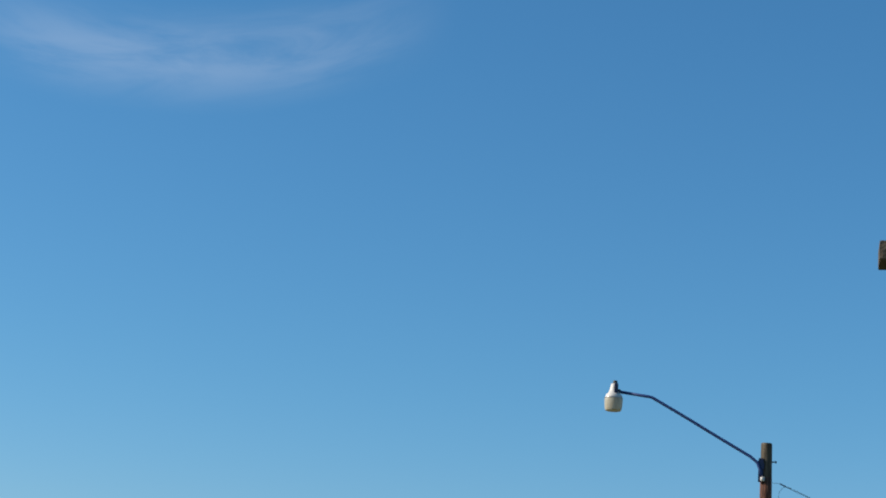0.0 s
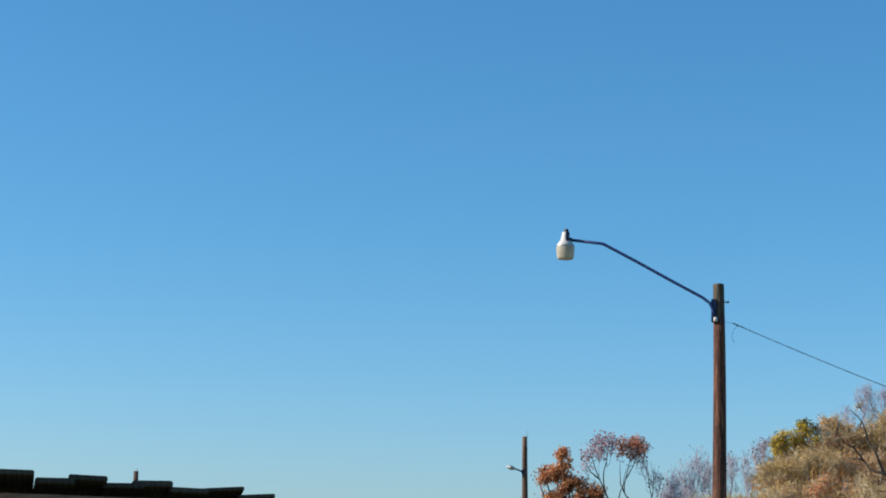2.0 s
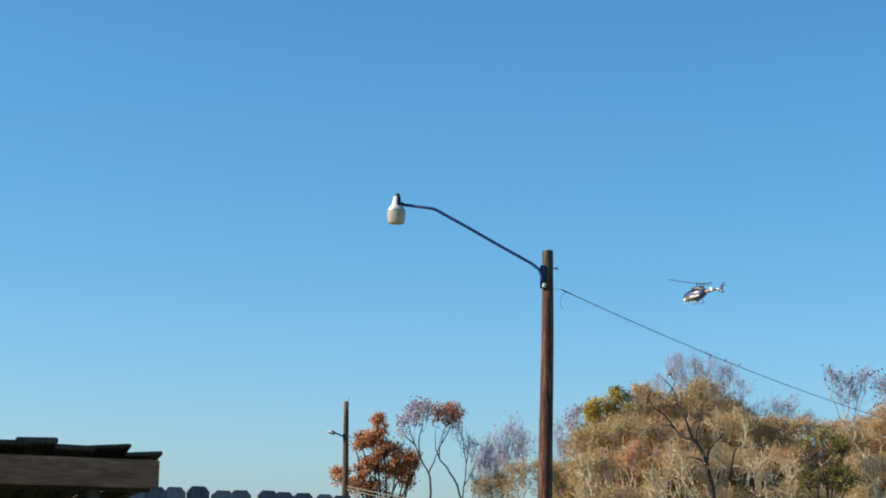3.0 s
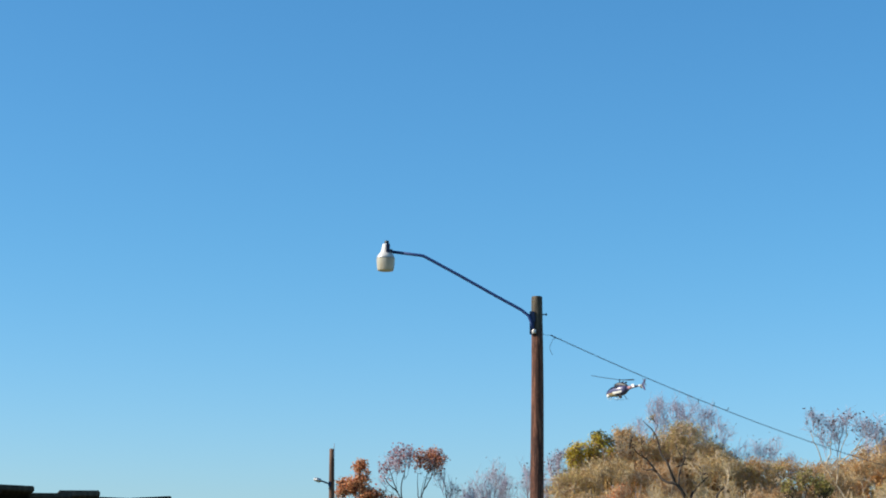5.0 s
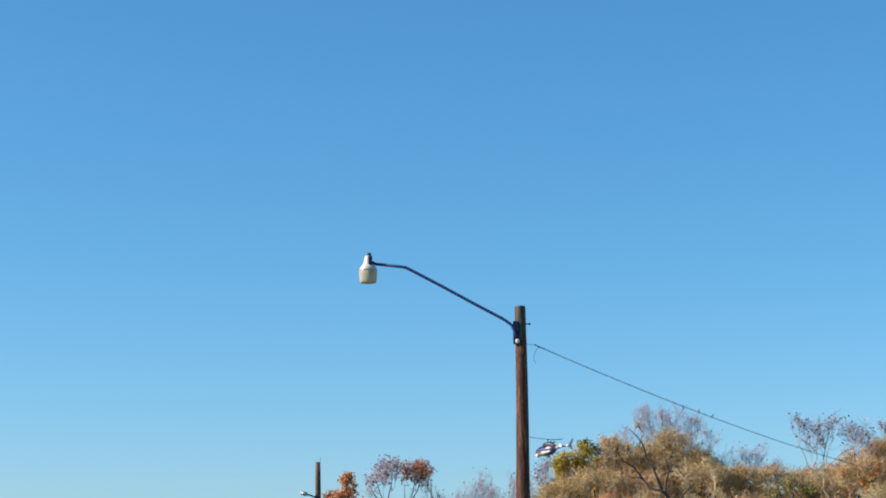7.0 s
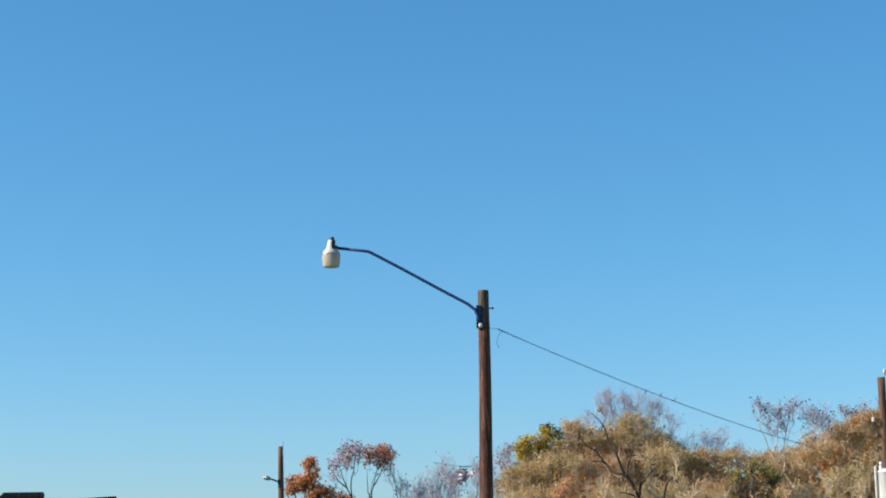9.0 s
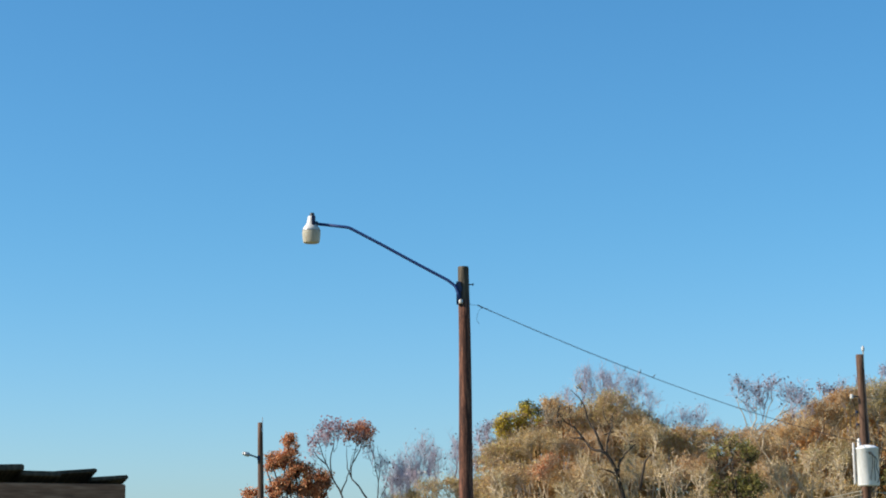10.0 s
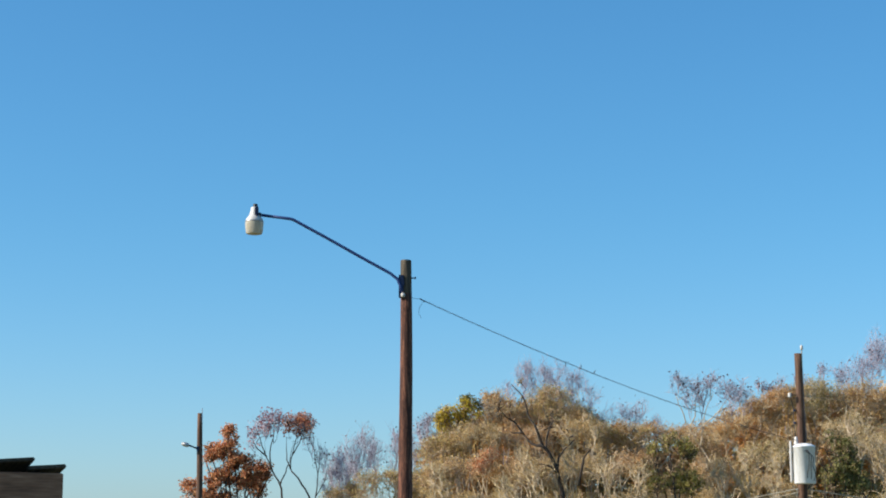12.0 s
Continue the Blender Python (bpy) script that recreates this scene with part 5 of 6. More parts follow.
    tree((22.6, 117.0), [(22.3, 7.3, 1.65, 1.65), (23.8, 7.5, 1.65, 1.65)], "late autumn tree, twiggy, with thinning faded olive leaves", seed=67, bark=PALE_BARK, twig=TWIG_PALE, leaf=LEAF_OLIVE, leaves=558, leaf_size=0.1, trunk=0.12, size=1.0, up=0.55, counts=(10, 6, 5, 3))
    tree((25.5, 117.0), [(25.3, 8.4, 1.65, 1.65), (25.0, 6.3, 1.74, 1.65)], "late autumn tree, twiggy, with thinning dry tan leaves", seed=68, bark=PALE_BARK, twig=TWIG_TAN, leaf=LEAF_TAN, leaves=558, leaf_size=0.1, trunk=0.12, size=1.0, up=0.55, counts=(10, 6, 5, 3))
    tree((27.8, 116.5), [(27.5, 9.1, 1.65, 1.23), (29.0, 8.6, 1.56, 1.64)], "late autumn tree, twiggy, with thinning dry tan leaves", seed=69, bark=PALE_BARK, twig=TWIG_PALE, leaf=LEAF_TAN, leaves=310, leaf_size=0.1, trunk=0.12, size=1.0, up=0.55, counts=(10, 6, 5, 3))
    tree((30.7, 116.5), [(30.4, 8.4, 1.65, 1.64), (30.7, 6.2, 1.73, 1.81)], "late autumn tree, twiggy, with thinning faded olive leaves", seed=70, bark=PALE_BARK, twig=TWIG_TAN, leaf=LEAF_OLIVE, leaves=806, leaf_size=0.1, trunk=0.12, size=1.0, up=0.55, counts=(10, 6, 5, 3))
    tree((22.4, 115.0), [(22.0, 5.1, 1.80, 1.46), (23.8, 4.8, 1.80, 1.46)], "late autumn tree, twiggy, with thinning dry tan leaves", seed=71, bark=PALE_BARK, twig=TWIG_PALE, leaf=LEAF_TAN, leaves=558, leaf_size=0.1, trunk=0.12, size=1.0, up=0.55, counts=(10, 6, 5, 3))
    tree((21.4, 113.5), [(21.0, 3.5, 1.86, 1.20), (23.5, 3.5, 1.86, 1.20), (25.6, 3.8, 1.86, 1.20)], "late autumn tree, twiggy, with thinning faded olive leaves", seed=72, bark=PALE_BARK, twig=TWIG_TAN, leaf=LEAF_OLIVE, leaves=620, leaf_size=0.1, trunk=0.12, size=1.0, up=0.55, counts=(10, 6, 5, 3))
    tree((28.1, 113.5), [(27.7, 4.2, 1.86, 1.44), (29.8, 4.0, 1.86, 1.44)], "late autumn tree, twiggy, with thinning faded olive leaves", seed=73, bark=PALE_BARK, twig=TWIG_PALE, leaf=LEAF_OLIVE, leaves=682, leaf_size=0.1, trunk=0.12, size=1.0, up=0.55, counts=(10, 6, 5, 3))
    # mauve wisps that stand over the crest
    tree((7.8, 123.0), [(7.9, 13.5, 0.77, 1.32), (8.0, 12.4, 0.87, 1.32)], "bare mauve-grey tree top with fine twigs", seed=61, bark=TWIG_MAUVE, twig=TWIG_MAUVE, leaf=LEAF_DARK, leaves=0, leaf_size=0.13, trunk=0.06, counts=(8, 5, 4, 2), size=1.0, up=0.85, thin=0.5, thick=0.55, rag=2.4)
    tree((8.5, 123.5), [(8.5, 13.4, 0.68, 1.17), (8.6, 12.3, 0.76, 1.17)], "bare mauve-grey tree top with fine twigs", seed=72, bark=TWIG_MAUVE, twig=TWIG_MAUVE, leaf=LEAF_DARK, leaves=0, leaf_size=0.13, trunk=0.06, counts=(8, 5, 4, 2), size=1.0, up=0.85, thin=0.5, thick=0.55, rag=2.4)
    tree((9.3, 124.0), [(9.4, 13.6, 0.98, 1.09), (9.5, 12.5, 1.09, 1.09)], "bare mauve-grey tree top with fine twigs", seed=62, bark=TWIG_MAUVE, twig=TWIG_MAUVE, leaf=LEAF_DARK, leaves=0, leaf_size=0.13, trunk=0.06, counts=(8, 5, 4, 2), size=1.0, up=0.85, thin=0.5, thick=0.55, rag=2.4)
    tree((10.4, 125.0), [(10.4, 13.4, 1.18, 1.18), (10.5, 12.2, 1.32, 1.18)], "bare mauve-grey tree top with fine twigs", seed=63, bark=TWIG_MAUVE, twig=TWIG_MAUVE, leaf=LEAF_DARK, leaves=8, leaf_size=0.13, trunk=0.06, counts=(8, 5, 4, 2), size=1.0, up=0.85, thin=0.5, thick=0.55, rag=2.4)
    tree((11.4, 125.0), [(11.5, 12.9, 1.28, 1.34), (11.6, 11.7, 1.43, 1.34)], "bare mauve-grey tree top with fine twigs", seed=64, bark=TWIG_MAUVE, twig=TWIG_MAUVE, leaf=LEAF_DARK, leaves=8, leaf_size=0.13, trunk=0.06, counts=(8, 5, 4, 2), size=1.0, up=0.85, thin=0.5, thick=0.55, rag=2.4)
    tree((12.3, 124.0), [(12.3, 11.8, 1.07, 1.41), (12.4, 10.6, 1.20, 1.41)], "bare mauve-grey tree top with fine twigs", seed=65, bark=TWIG_MAUVE, twig=TWIG_MAUVE, leaf=LEAF_DARK, leaves=8, leaf_size=0.13, trunk=0.06, counts=(8, 5, 4, 2), size=1.0, up=0.85, thin=0.5, thick=0.55, rag=2.4)
    tree((6.9, 124.0), [(6.9, 12.8, 1.07, 0.70), (7.1, 11.6, 1.20, 0.70)], "bare mauve-grey tree top with fine twigs", seed=73, bark=TWIG_MAUVE, twig=TWIG_MAUVE, leaf=LEAF_DARK, leaves=0, leaf_size=0.13, trunk=0.06, counts=(8, 5, 4, 2), size=1.0, up=0.85, thin=0.5, thick=0.55, rag=2.4)
    tree((13.6, 124.0), [(13.7, 10.8, 1.07, 0.86), (13.8, 9.6, 1.20, 0.86)], "bare mauve-grey tree top with fine twigs", seed=66, bark=TWIG_MAUVE, twig=TWIG_MAUVE, leaf=LEAF_DARK, leaves=12, leaf_size=0.13, trunk=0.06, counts=(8, 5, 4, 2), size=1.0, up=0.85, thin=0.5, thick=0.55, rag=2.4)
    tree((14.9, 124.5), [(14.9, 10.9, 1.18, 0.86), (15.0, 9.8, 1.32, 0.86)], "bare mauve-grey tree top with fine twigs", seed=67, bark=TWIG_MAUVE, twig=TWIG_MAUVE, leaf=LEAF_DARK, leaves=14, leaf_size=0.13, trunk=0.06, counts=(8, 5, 4, 2), size=1.0, up=0.85, thin=0.5, thick=0.55, rag=2.4)
    tree((15.8, 124.0), [(15.9, 10.9, 0.88, 0.94), (16.0, 9.8, 0.98, 0.94)], "bare mauve-grey tree top with fine twigs", seed=68, bark=TWIG_MAUVE, twig=TWIG_MAUVE, leaf=LEAF_DARK, leaves=14, leaf_size=0.13, trunk=0.06, counts=(8, 5, 4, 2), size=1.0, up=0.85, thin=0.5, thick=0.55, rag=2.4)
    tree((16.9, 124.0), [(17.0, 10.4, 0.68, 0.55), (17.0, 9.3, 0.77, 0.55)], "bare mauve-grey tree top with fine twigs", seed=93, bark=TWIG_MAUVE, twig=TWIG_MAUVE, leaf=LEAF_DARK, leaves=6, leaf_size=0.13, trunk=0.06, counts=(8, 5, 4, 2), size=1.0, up=0.85, thin=0.5, thick=0.55, rag=2.4)
    tree((25.6, 124.0), [(25.7, 12.8, 0.68, 0.78), (25.8, 11.7, 0.77, 0.78)], "bare mauve-grey tree top with fine twigs", seed=69, bark=TWIG_MAUVE, twig=TWIG_MAUVE, leaf=LEAF_DARK, leaves=22, leaf_size=0.13, trunk=0.06, counts=(8, 5, 4, 2), size=1.0, up=0.85, thin=0.5, thick=0.55, rag=2.4)
    tree((28.4, 125.0), [(28.6, 13.9, 0.49, 0.87), (28.7, 12.8, 0.55, 0.87)], "bare mauve-grey tree top with fine twigs", seed=70, bark=TWIG_MAUVE, twig=TWIG_MAUVE, leaf=LEAF_DARK, leaves=14, leaf_size=0.13, trunk=0.06, counts=(8, 5, 4, 2), size=1.0, up=0.85, thin=0.5, thick=0.55, rag=2.4)
    tree((30.7, 126.0), [(30.9, 14.0, 1.19, 0.87), (31.0, 12.9, 1.33, 0.87)], "bare mauve-grey tree top with fine twigs", seed=74, bark=TWIG_MAUVE, twig=TWIG_MAUVE, leaf=LEAF_DARK, leaves=10, leaf_size=0.13, trunk=0.06, counts=(8, 5, 4, 2), size=1.0, up=0.85, thin=0.5, thick=0.55, rag=2.4)
    tree((32.1, 126.0), [(32.4, 14.7, 1.29, 1.35), (32.4, 13.5, 1.44, 1.35)], "bare mauve-grey tree top with fine twigs", seed=94, bark=TWIG_MAUVE, twig=TWIG_MAUVE, leaf=LEAF_DARK, leaves=10, leaf_size=0.13, trunk=0.06, counts=(8, 5, 4, 2), size=1.0, up=0.85, thin=0.5, thick=0.55, rag=2.4)
    tree((29.6, 125.0), [(29.8, 13.7, 0.89, 0.71), (29.9, 12.5, 0.99, 0.71)], "bare mauve-grey tree top with fine twigs", seed=151, bark=TWIG_MAUVE, twig=TWIG_MAUVE, leaf=LEAF_DARK, leaves=14, leaf_size=0.13, trunk=0.06, counts=(8, 5, 4, 2), size=1.0, up=0.85, thin=0.5, thick=0.55, rag=2.4)
    tree((31.2, 125.0), [(31.5, 14.2, 1.18, 1.02), (31.5, 13.0, 1.32, 1.02)], "bare mauve-grey tree top with fine twigs", seed=152, bark=TWIG_MAUVE, twig=TWIG_MAUVE, leaf=LEAF_DARK, leaves=14, leaf_size=0.13, trunk=0.06, counts=(8, 5, 4, 2), size=1.0, up=0.85, thin=0.5, thick=0.55, rag=2.4)
    tree((32.8, 126.0), [(33.1, 15.4, 1.19, 1.51), (33.2, 14.2, 1.33, 1.51)], "bare mauve-grey tree top with fine twigs", seed=153, bark=TWIG_MAUVE, twig=TWIG_MAUVE, leaf=LEAF_DARK, leaves=10, leaf_size=0.13, trunk=0.06, counts=(8, 5, 4, 2), size=1.0, up=0.85, thin=0.5, thick=0.55, rag=2.4)
    tree((27.2, 125.0), [(27.3, 13.4, 0.79, 0.55), (27.4, 12.2, 0.88, 0.55)], "bare mauve-grey tree top with fine twigs", seed=154, bark=TWIG_MAUVE, twig=TWIG_MAUVE, leaf=LEAF_DARK, leaves=16, leaf_size=0.13, trunk=0.06, counts=(8, 5, 4, 2), size=1.0, up=0.85, thin=0.5, thick=0.55, rag=2.4)
    tree((33.8, 127.0), [(34.0, 15.4, 1.40, 1.60), (34.1, 14.2, 1.57, 1.60)], "bare mauve-grey tree top with fine twigs", seed=95, bark=TWIG_MAUVE, twig=TWIG_MAUVE, leaf=LEAF_DARK, leaves=10, leaf_size=0.13, trunk=0.06, counts=(8, 5, 4, 2), size=1.0, up=0.85, thin=0.5, thick=0.55, rag=2.4)
    # crooked dark-limbed tree in front
    tree((9.4, 112.0), [(6.4, 10.5, 0.78, 0.71), (7.1, 11.7, 0.71, 0.78), (8.9, 9.9, 0.78, 0.85), (10.0, 8.9, 0.56, 0.56), (5.6, 10.1, 0.42, 0.49), (10.9, 8.2, 0.42, 0.42)], "nearly bare tree with crooked dark limbs", seed=71, bark=DARK_BARK, twig=TWIG_TAN, leaf=LEAF_TAN, leaves=40, leaf_size=0.1, trunk=0.16, counts=(4, 3, 3, 2), size=0.7, root='limb', limbs=[[(9.66, 3.40), (9.54, 5.11), (9.28, 6.48), (8.88, 7.45), (8.47, 8.10), (7.70, 8.38), (7.15, 9.04), (6.78, 9.56), (6.26, 9.91), (5.77, 10.36)], [(8.88, 7.45), (8.60, 8.03), (8.54, 8.55), (8.94, 9.77), (9.05, 10.64)], [(9.18, 6.76), (9.43, 7.59), (9.89, 8.21), (10.35, 8.62)], [(9.21, 6.62), (8.66, 7.03), (7.93, 7.07)], [(8.33, 8.14), (7.99, 9.18), (7.48, 10.11), (7.21, 11.16), (6.45, 12.03)], [(10.55, 5.79), (10.82, 7.45), (11.10, 7.79), (11.32, 8.03)], [(7.15, 9.04), (6.77, 9.04), (6.36, 9.11)]])
    tree((4.7, 114.0), [(4.4, 6.8, 0.93, 0.86), (5.2, 7.5, 0.72, 0.72)], "small tree with rusty orange leaves inside the stand", seed=75, bark=PALE_BARK, twig=TWIG_TAN, leaf=LEAF_ORANGE, leaves=500, leaf_size=0.11, trunk=0.07, size=0.6)
    # pale stems and open crowns along the front
    tree((10.3, 112.5), [(10.1, 7.5, 1.20, 1.42), (10.5, 5.8, 1.28, 1.42)], "open pale-limbed tree at the front of the stand", seed=77, bark=PALE_BARK, twig=TWIG_PALE, leaf=LEAF_TAN, leaves=120, leaf_size=0.1, trunk=0.055, counts=(6, 4, 3, 2), size=1.25, up=0.8, thick=1.0)
    tree((11.7, 113.5), [(11.5, 8.3, 1.22, 1.43), (11.9, 6.5, 1.29, 1.43)], "open pale-limbed tree at the front of the stand", seed=78, bark=PALE_BARK, twig=TWIG_PALE, leaf=LEAF_TAN, leaves=120, leaf_size=0.1, trunk=0.055, counts=(6, 4, 3, 2), size=1.25, up=0.8, thick=1.0)
    tree((8.1, 111.5), [(7.9, 6.1, 1.19, 1.40), (8.3, 4.4, 1.26, 1.40)], "open pale-limbed tree at the front of the stand", seed=79, bark=PALE_BARK, twig=TWIG_PALE, leaf=LEAF_TAN, leaves=120, leaf_size=0.1, trunk=0.055, counts=(6, 4, 3, 2), size=1.25, up=0.8, thick=1.0)
    tree((9.4, 112.0), [(9.2, 6.1, 1.20, 1.41), (9.6, 4.4, 1.27, 1.41)], "open pale-limbed tree at the front of the stand", seed=98, bark=PALE_BARK, twig=TWIG_PALE, leaf=LEAF_TAN, leaves=120, leaf_size=0.1, trunk=0.055, counts=(6, 4, 3, 2), size=1.25, up=0.8, thick=1.0)
    tree((7.4, 112.5), [(7.1, 6.9, 1.20, 1.42), (7.5, 5.1, 1.28, 1.42)], "open pale-limbed tree at the front of the stand", seed=99, bark=PALE_BARK, twig=TWIG_PALE, leaf=LEAF_TAN, leaves=120, leaf_size=0.1, trunk=0.055, counts=(6, 4, 3, 2), size=1.25, up=0.8, thick=1.0)
    tree((1.9, 112.5), [(1.7, 6.2, 1.20, 1.42), (2.2, 4.4, 1.28, 1.42)], "open pale-limbed tree at the front of the stand", seed=80, bark=PALE_BARK, twig=TWIG_PALE, leaf=LEAF_TAN, leaves=120, leaf_size=0.1, trunk=0.055, counts=(6, 4, 3, 2), size=1.25, up=0.8, thick=1.0)
    tree((6.0, 111.0), [(5.8, 5.4, 1.19, 1.40), (6.2, 3.7, 1.26, 1.40)], "open pale-limbed tree at the front of the stand", seed=83, bark=PALE_BARK, twig=TWIG_PALE, leaf=LEAF_TAN, leaves=120, leaf_size=0.1, trunk=0.055, counts=(6, 4, 3, 2), size=1.25, up=0.8, thick=1.0)
    tree((12.6, 111.5), [(12.4, 6.1, 1.19, 1.40), (12.8, 4.4, 1.26, 1.40)], "open pale-limbed tree at the front of the stand", seed=84, bark=PALE_BARK, twig=TWIG_PALE, leaf=LEAF_TAN, leaves=120, leaf_size=0.1, trunk=0.055, counts=(6, 4, 3, 2), size=1.25, up=0.8, thick=1.0)
    tree((14.3, 111.0), [(14.1, 5.8, 1.19, 1.40), (14.4, 4.1, 1.26, 1.40)], "open pale-limbed tree at the front of the stand", seed=85, bark=PALE_BARK, twig=TWIG_PALE, leaf=LEAF_TAN, leaves=120, leaf_size=0.1, trunk=0.055, counts=(6, 4, 3, 2), size=1.25, up=0.8, thick=1.0)
    tree((19.2, 111.5), [(19.0, 6.4, 1.19, 1.40), (19.4, 4.7, 1.26, 1.40)], "open pale-limbed tree at the front of the stand", seed=86, bark=PALE_BARK, twig=TWIG_PALE, leaf=LEAF_TAN, leaves=120, leaf_size=0.1, trunk=0.055, counts=(6, 4, 3, 2), size=1.25, up=0.8, thick=1.0)
    tree((21.0, 111.5), [(20.7, 6.8, 1.19, 1.40), (21.1, 5.1, 1.26, 1.40)], "open pale-limbed tree at the front of the stand", seed=87, bark=PALE_BARK, twig=TWIG_PALE, leaf=LEAF_TAN, leaves=120, leaf_size=0.1, trunk=0.055, counts=(6, 4, 3, 2), size=1.25, up=0.8, thick=1.0)
    tree((22.4, 111.0), [(22.2, 6.4, 1.19, 1.40), (22.5, 4.7, 1.26, 1.40)], "open pale-limbed tree at the front of the stand", seed=88, bark=PALE_BARK, twig=TWIG_PALE, leaf=LEAF_TAN, leaves=120, leaf_size=0.1, trunk=0.055, counts=(6, 4, 3, 2), size=1.25, up=0.8, thick=1.0)
    tree((27.9, 113.0), [(27.8, 9.3, 1.21, 1.42), (28.1, 7.6, 1.28, 1.42)], "open pale-limbed tree at the front of the stand", seed=89, bark=PALE_BARK, twig=TWIG_PALE, leaf=LEAF_TAN, leaves=120, leaf_size=0.1, trunk=0.055, counts=(6, 4, 3, 2), size=1.25, up=0.8, thick=1.0)
    tree((29.0, 112.0), [(28.8, 7.8, 1.20, 1.41), (29.2, 6.1, 1.27, 1.41)], "open pale-limbed tree at the front of the stand", seed=96, bark=PALE_BARK, twig=TWIG_PALE, leaf=LEAF_TAN, leaves=120, leaf_size=0.1, trunk=0.055, counts=(6, 4, 3, 2), size=1.25, up=0.8, thick=1.0)
    # evergreens
    tree((16.1, 110.8), [(16.0, 8.0, 1.05, 1.12), (16.8, 7.4, 0.98, 1.19), (15.3, 6.9, 0.91, 1.26), (16.3, 5.9, 1.40, 1.26), (15.1, 5.4, 0.91, 0.98), (17.3, 5.7, 0.84, 1.12)], "dull green cedar with open patchy foliage", seed=81, bark=DARK_BARK, twig=TWIG_TAN, leaf=LEAF_MOSS, leaves=620, leaf_size=0.13, trunk=0.13, counts=(7, 5, 4, 2), size=0.6, category="evergreen tree", patch=2.0)
    tree((26.1, 110.5), [(25.7, 7.9, 0.91, 1.04), (26.6, 7.6, 0.97, 1.11), (25.3, 6.5, 0.91, 1.11), (26.9, 6.2, 1.18, 1.25), (25.8, 5.4, 1.25, 1.04), (27.7, 5.4, 0.91, 0.97)], "dark green cedar among bare trees", seed=82, bark=DARK_BARK, twig=TWIG_TAN, leaf=LEAF_GREEN, leaves=1000, leaf_size=0.13, trunk=0.13, counts=(7, 5, 4, 2), size=0.6, category="evergreen tree", patch=1.6)
    # sparse trees with dark withered leaves and a leaning pale trunk
    tree((19.7, 117.0), [(17.6, 12.1, 0.96, 1.11), (18.7, 11.7, 0.96, 1.11), (19.7, 12.1, 0.96, 1.03), (20.7, 11.7, 1.03, 1.03), (21.7, 11.8, 0.88, 0.96), (19.1, 10.7, 1.18, 1.03), (20.8, 10.7, 1.18, 0.96), (18.3, 10.4, 0.88, 0.96), (21.9, 10.7, 0.81, 0.88)], "thin leaning tree with pale limbs and scattered dark withered leaves", seed=91, bark=PALE_BARK, twig=TWIG_MAUVE, leaf=LEAF_DARK, leaves=34, leaf_size=0.15, trunk=0.08, counts=(6, 5, 4, 2), size=0.95, up=0.7, thin=0.65, thick=0.6, rag=2.4, root='limb', limbs=[[(20.23, 4.54), (19.64, 7.05), (18.88, 8.49), (18.25, 9.58), (17.66, 10.85), (17.32, 11.76)], [(18.88, 8.49), (19.10, 9.76), (19.31, 10.85), (19.78, 11.95)], [(19.10, 9.76), (20.03, 10.67), (20.72, 11.58)], [(20.03, 10.67), (21.15, 11.22), (21.72, 11.95)], [(18.25, 9.58), (18.65, 10.85), (18.67, 11.76)]])
    tree((24.1, 123.0), [(24.0, 12.5, 0.54, 0.93), (24.6, 12.3, 0.46, 0.77)], "bare tree top with dark withered leaves", seed=92, bark=BARK, twig=TWIG_MAUVE, leaf=LEAF_DARK, leaves=40, leaf_size=0.15, trunk=0.06, counts=(7, 5, 4, 2), size=0.8, up=0.9, thin=0.6, thick=0.6)
    # deeper rows that close the stand
    rng = random.Random(5)
    for row, (y, drop) in enumerate(((125.5, 2.3), (130.0, 1.9))):
        for i in range(15):
            x = 1.3 + i * 2.5 + row * 0.9
            crest = 10.2 + 1.8 * math.exp(-((x - 8.5) / 4) ** 2) - 1.4 * math.exp(-((x - 18) / 3.5) ** 2) + 2.2 / (1 + math.exp(25 - x)) - 3.4 * math.exp(-((x - 0.3) / 1.6) ** 2)
            h = 1.6 + (crest - drop - 1.6) * y / 120
            leaf = rng.choice((LEAF_TAN, LEAF_BROWN, LEAF_OLIVE, LEAF_BROWN))
            tree((x, y + rng.uniform(-1.5, 1.5)), [(x, h, 2.4, 1.9), (x + 1.0, h - 2.4, 2.6, 2.2), (x - 1.0, h - 4.4, 2.7, 2.3)], "late autumn tree deep in the wood, brown and twiggy", seed=100 + i + 20 * row, bark=BARK, twig=TWIG_TAN,
                 leaf=leaf, leaves=2200, leaf_size=0.2, counts=(9, 5, 3, 1), size=1.1)
    # thicket that fills the stand low down
    for i in range(17):
        x = 0.9 + i * 2.0
        leaf = rng.choice((LEAF_TAN, LEAF_BROWN, LEAF_OLIVE))
        tree((x, 123.6 + rng.uniform(-0.6, 0.6)), [(x, 5.6 + rng.uniform(-0.4, 0.4), 1.9, 1.7), (x + 0.8, 3.6, 2.0, 1.7)], "low bushy tree in the undergrowth, brown and twiggy", seed=170 + i, bark=BARK, twig=TWIG_TAN,
             leaf=leaf, leaves=1500, leaf_size=0.16, counts=(8, 5, 3, 1))


wood()


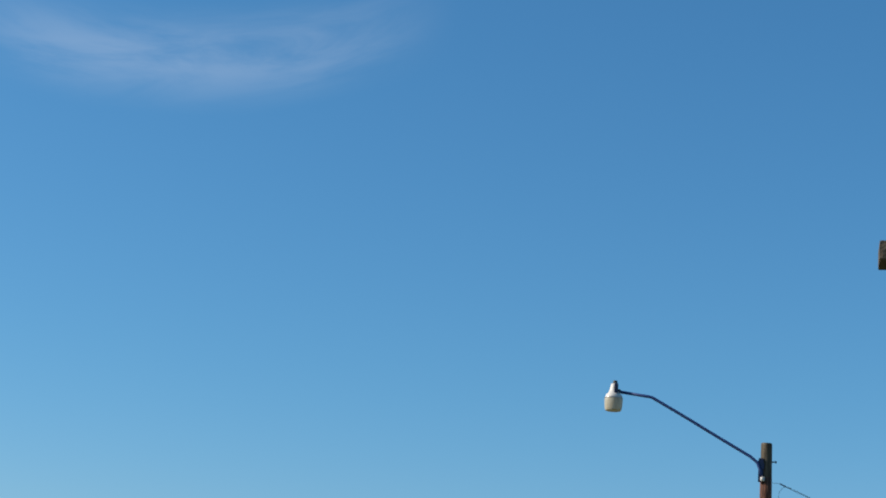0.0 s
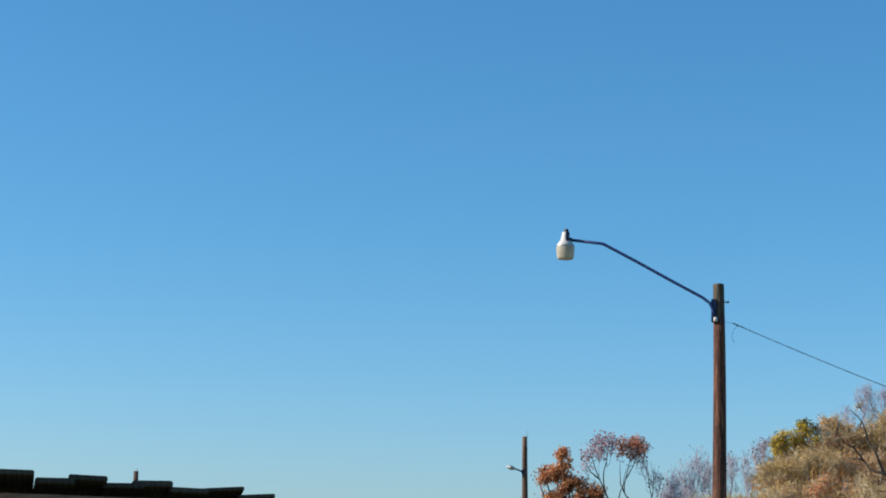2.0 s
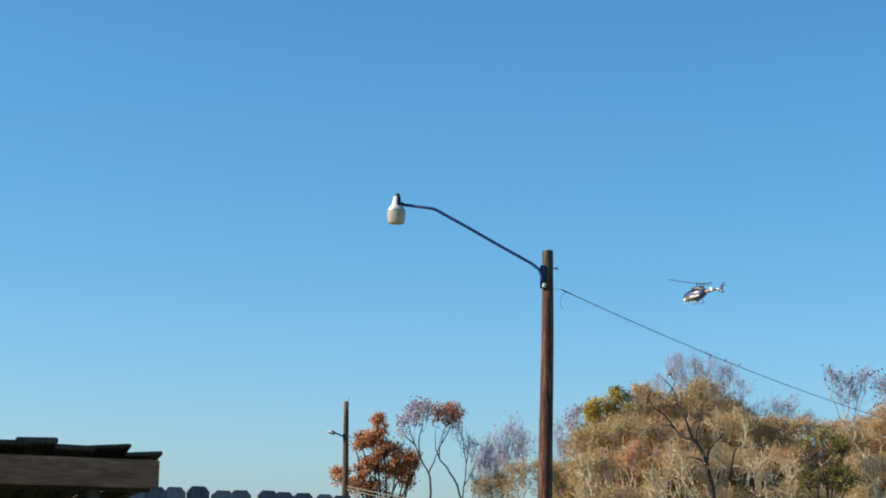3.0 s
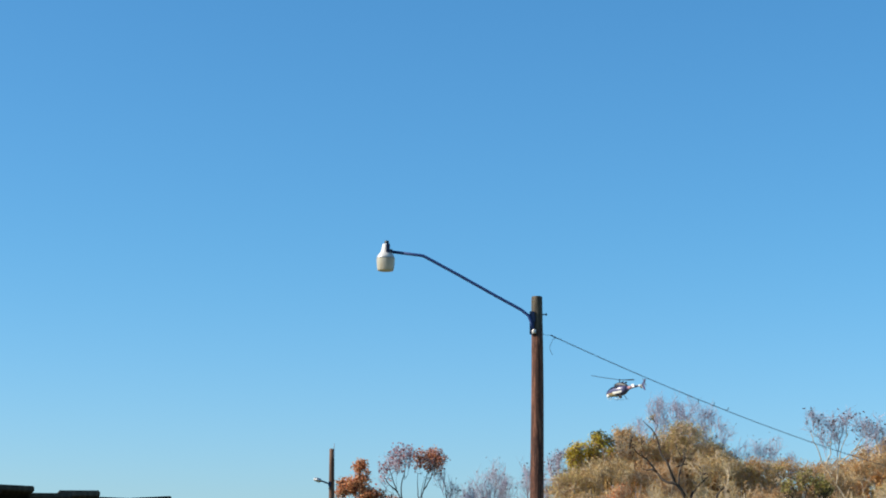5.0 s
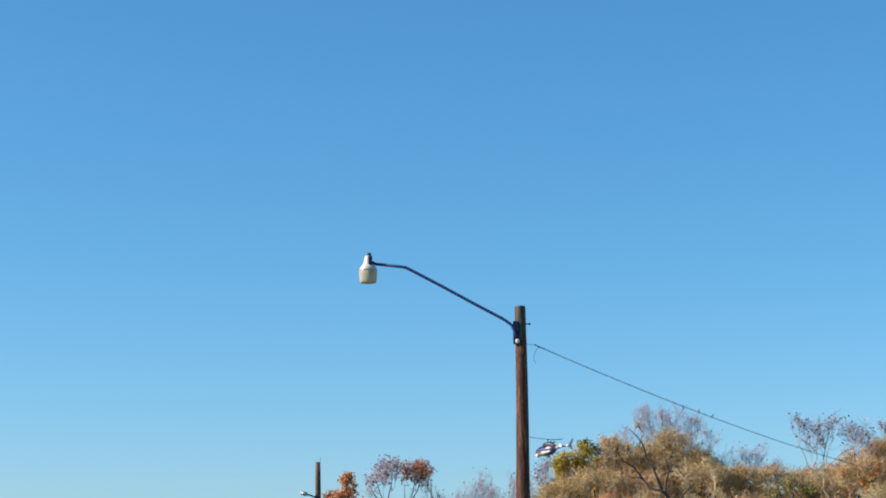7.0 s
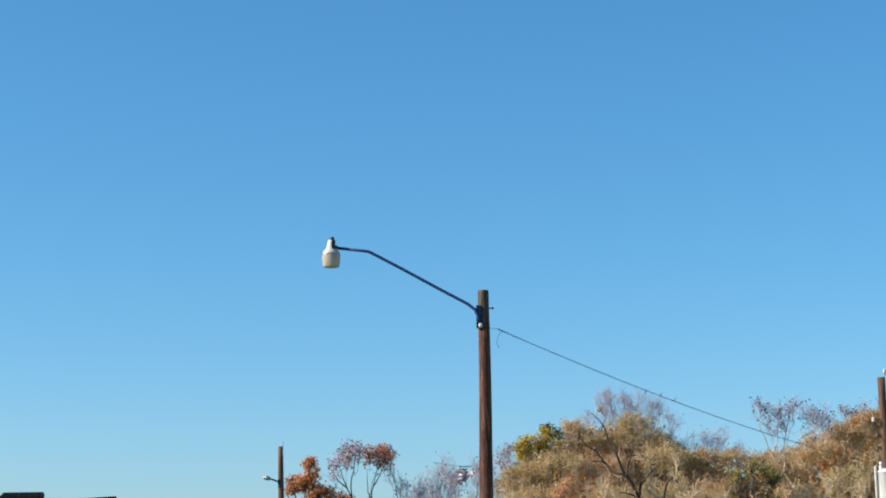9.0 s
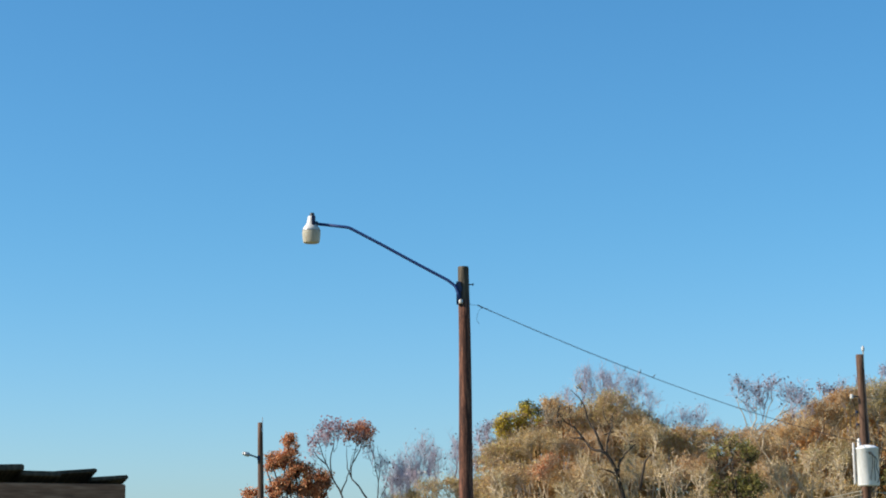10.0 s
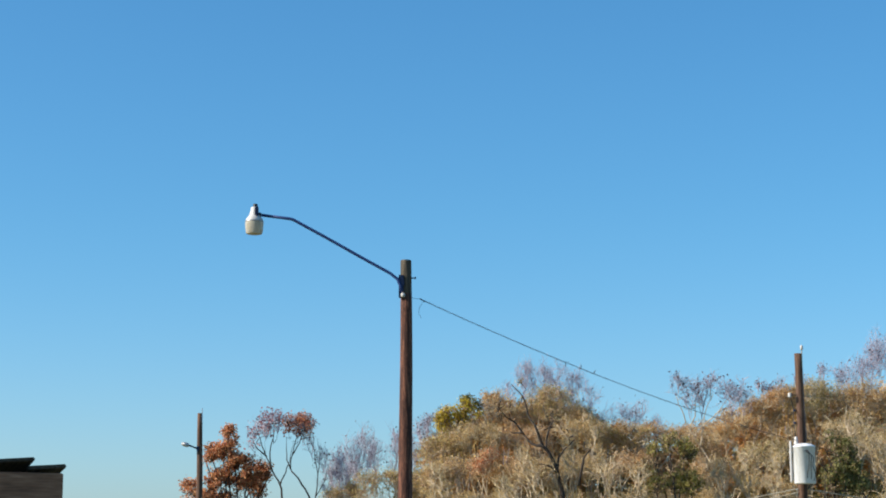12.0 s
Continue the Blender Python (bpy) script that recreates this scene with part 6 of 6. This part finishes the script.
# ---- what moves ----
def motions():
    heading = 180 - 47                                         # nose to the side and a little away from the yard
    rows = [(0, 52.0, 334.1, 70.0), (1.3, 40.6, 337.6, 61.2), (2.2, 33.2, 340.3, 54.8), (2.5, 30.5, 341.2, 52.6), (4.5, 18.5, 347.3, 41.7), (5, 16.1, 348.7, 39.9), (5.5, 13.3, 350.1, 36.8), (6, 10.9, 351.4, 35.5), (6.5, 7.9, 352.8, 33.1), (7, 5.0, 354.2, 30.7), (9, -4.9, 359.4, 22.9), (9.5, -8.0, 360.6, 20.9), (10, -11.4, 361.8, 18.7), (10.5, -12.8, 363.1, 17.3), (10.8, -14.0, 363.8, 16.2), (11, -15.0, 364.3, 13.8), (12, -19.5, 366.7, 7.5)]
    walk(copter, [(t, pose(x - 0.4, y, z - 0.2, 0, 0, heading)) for t, x, y, z in rows])
    steps = range(361)
    walk(main_rotor, [(k / 30, pose(0, 0, 2.14, 0, -8, 0) @ pose(0, 0, 0, 0, 0, 176 - heading + 80 * (k % 9))) for k in steps])
    walk(tail_rotor, [(k / 30, pose(-6.7, 0.2, 1.15, 0, 80 * (k % 9), 0)) for k in steps])


motions()
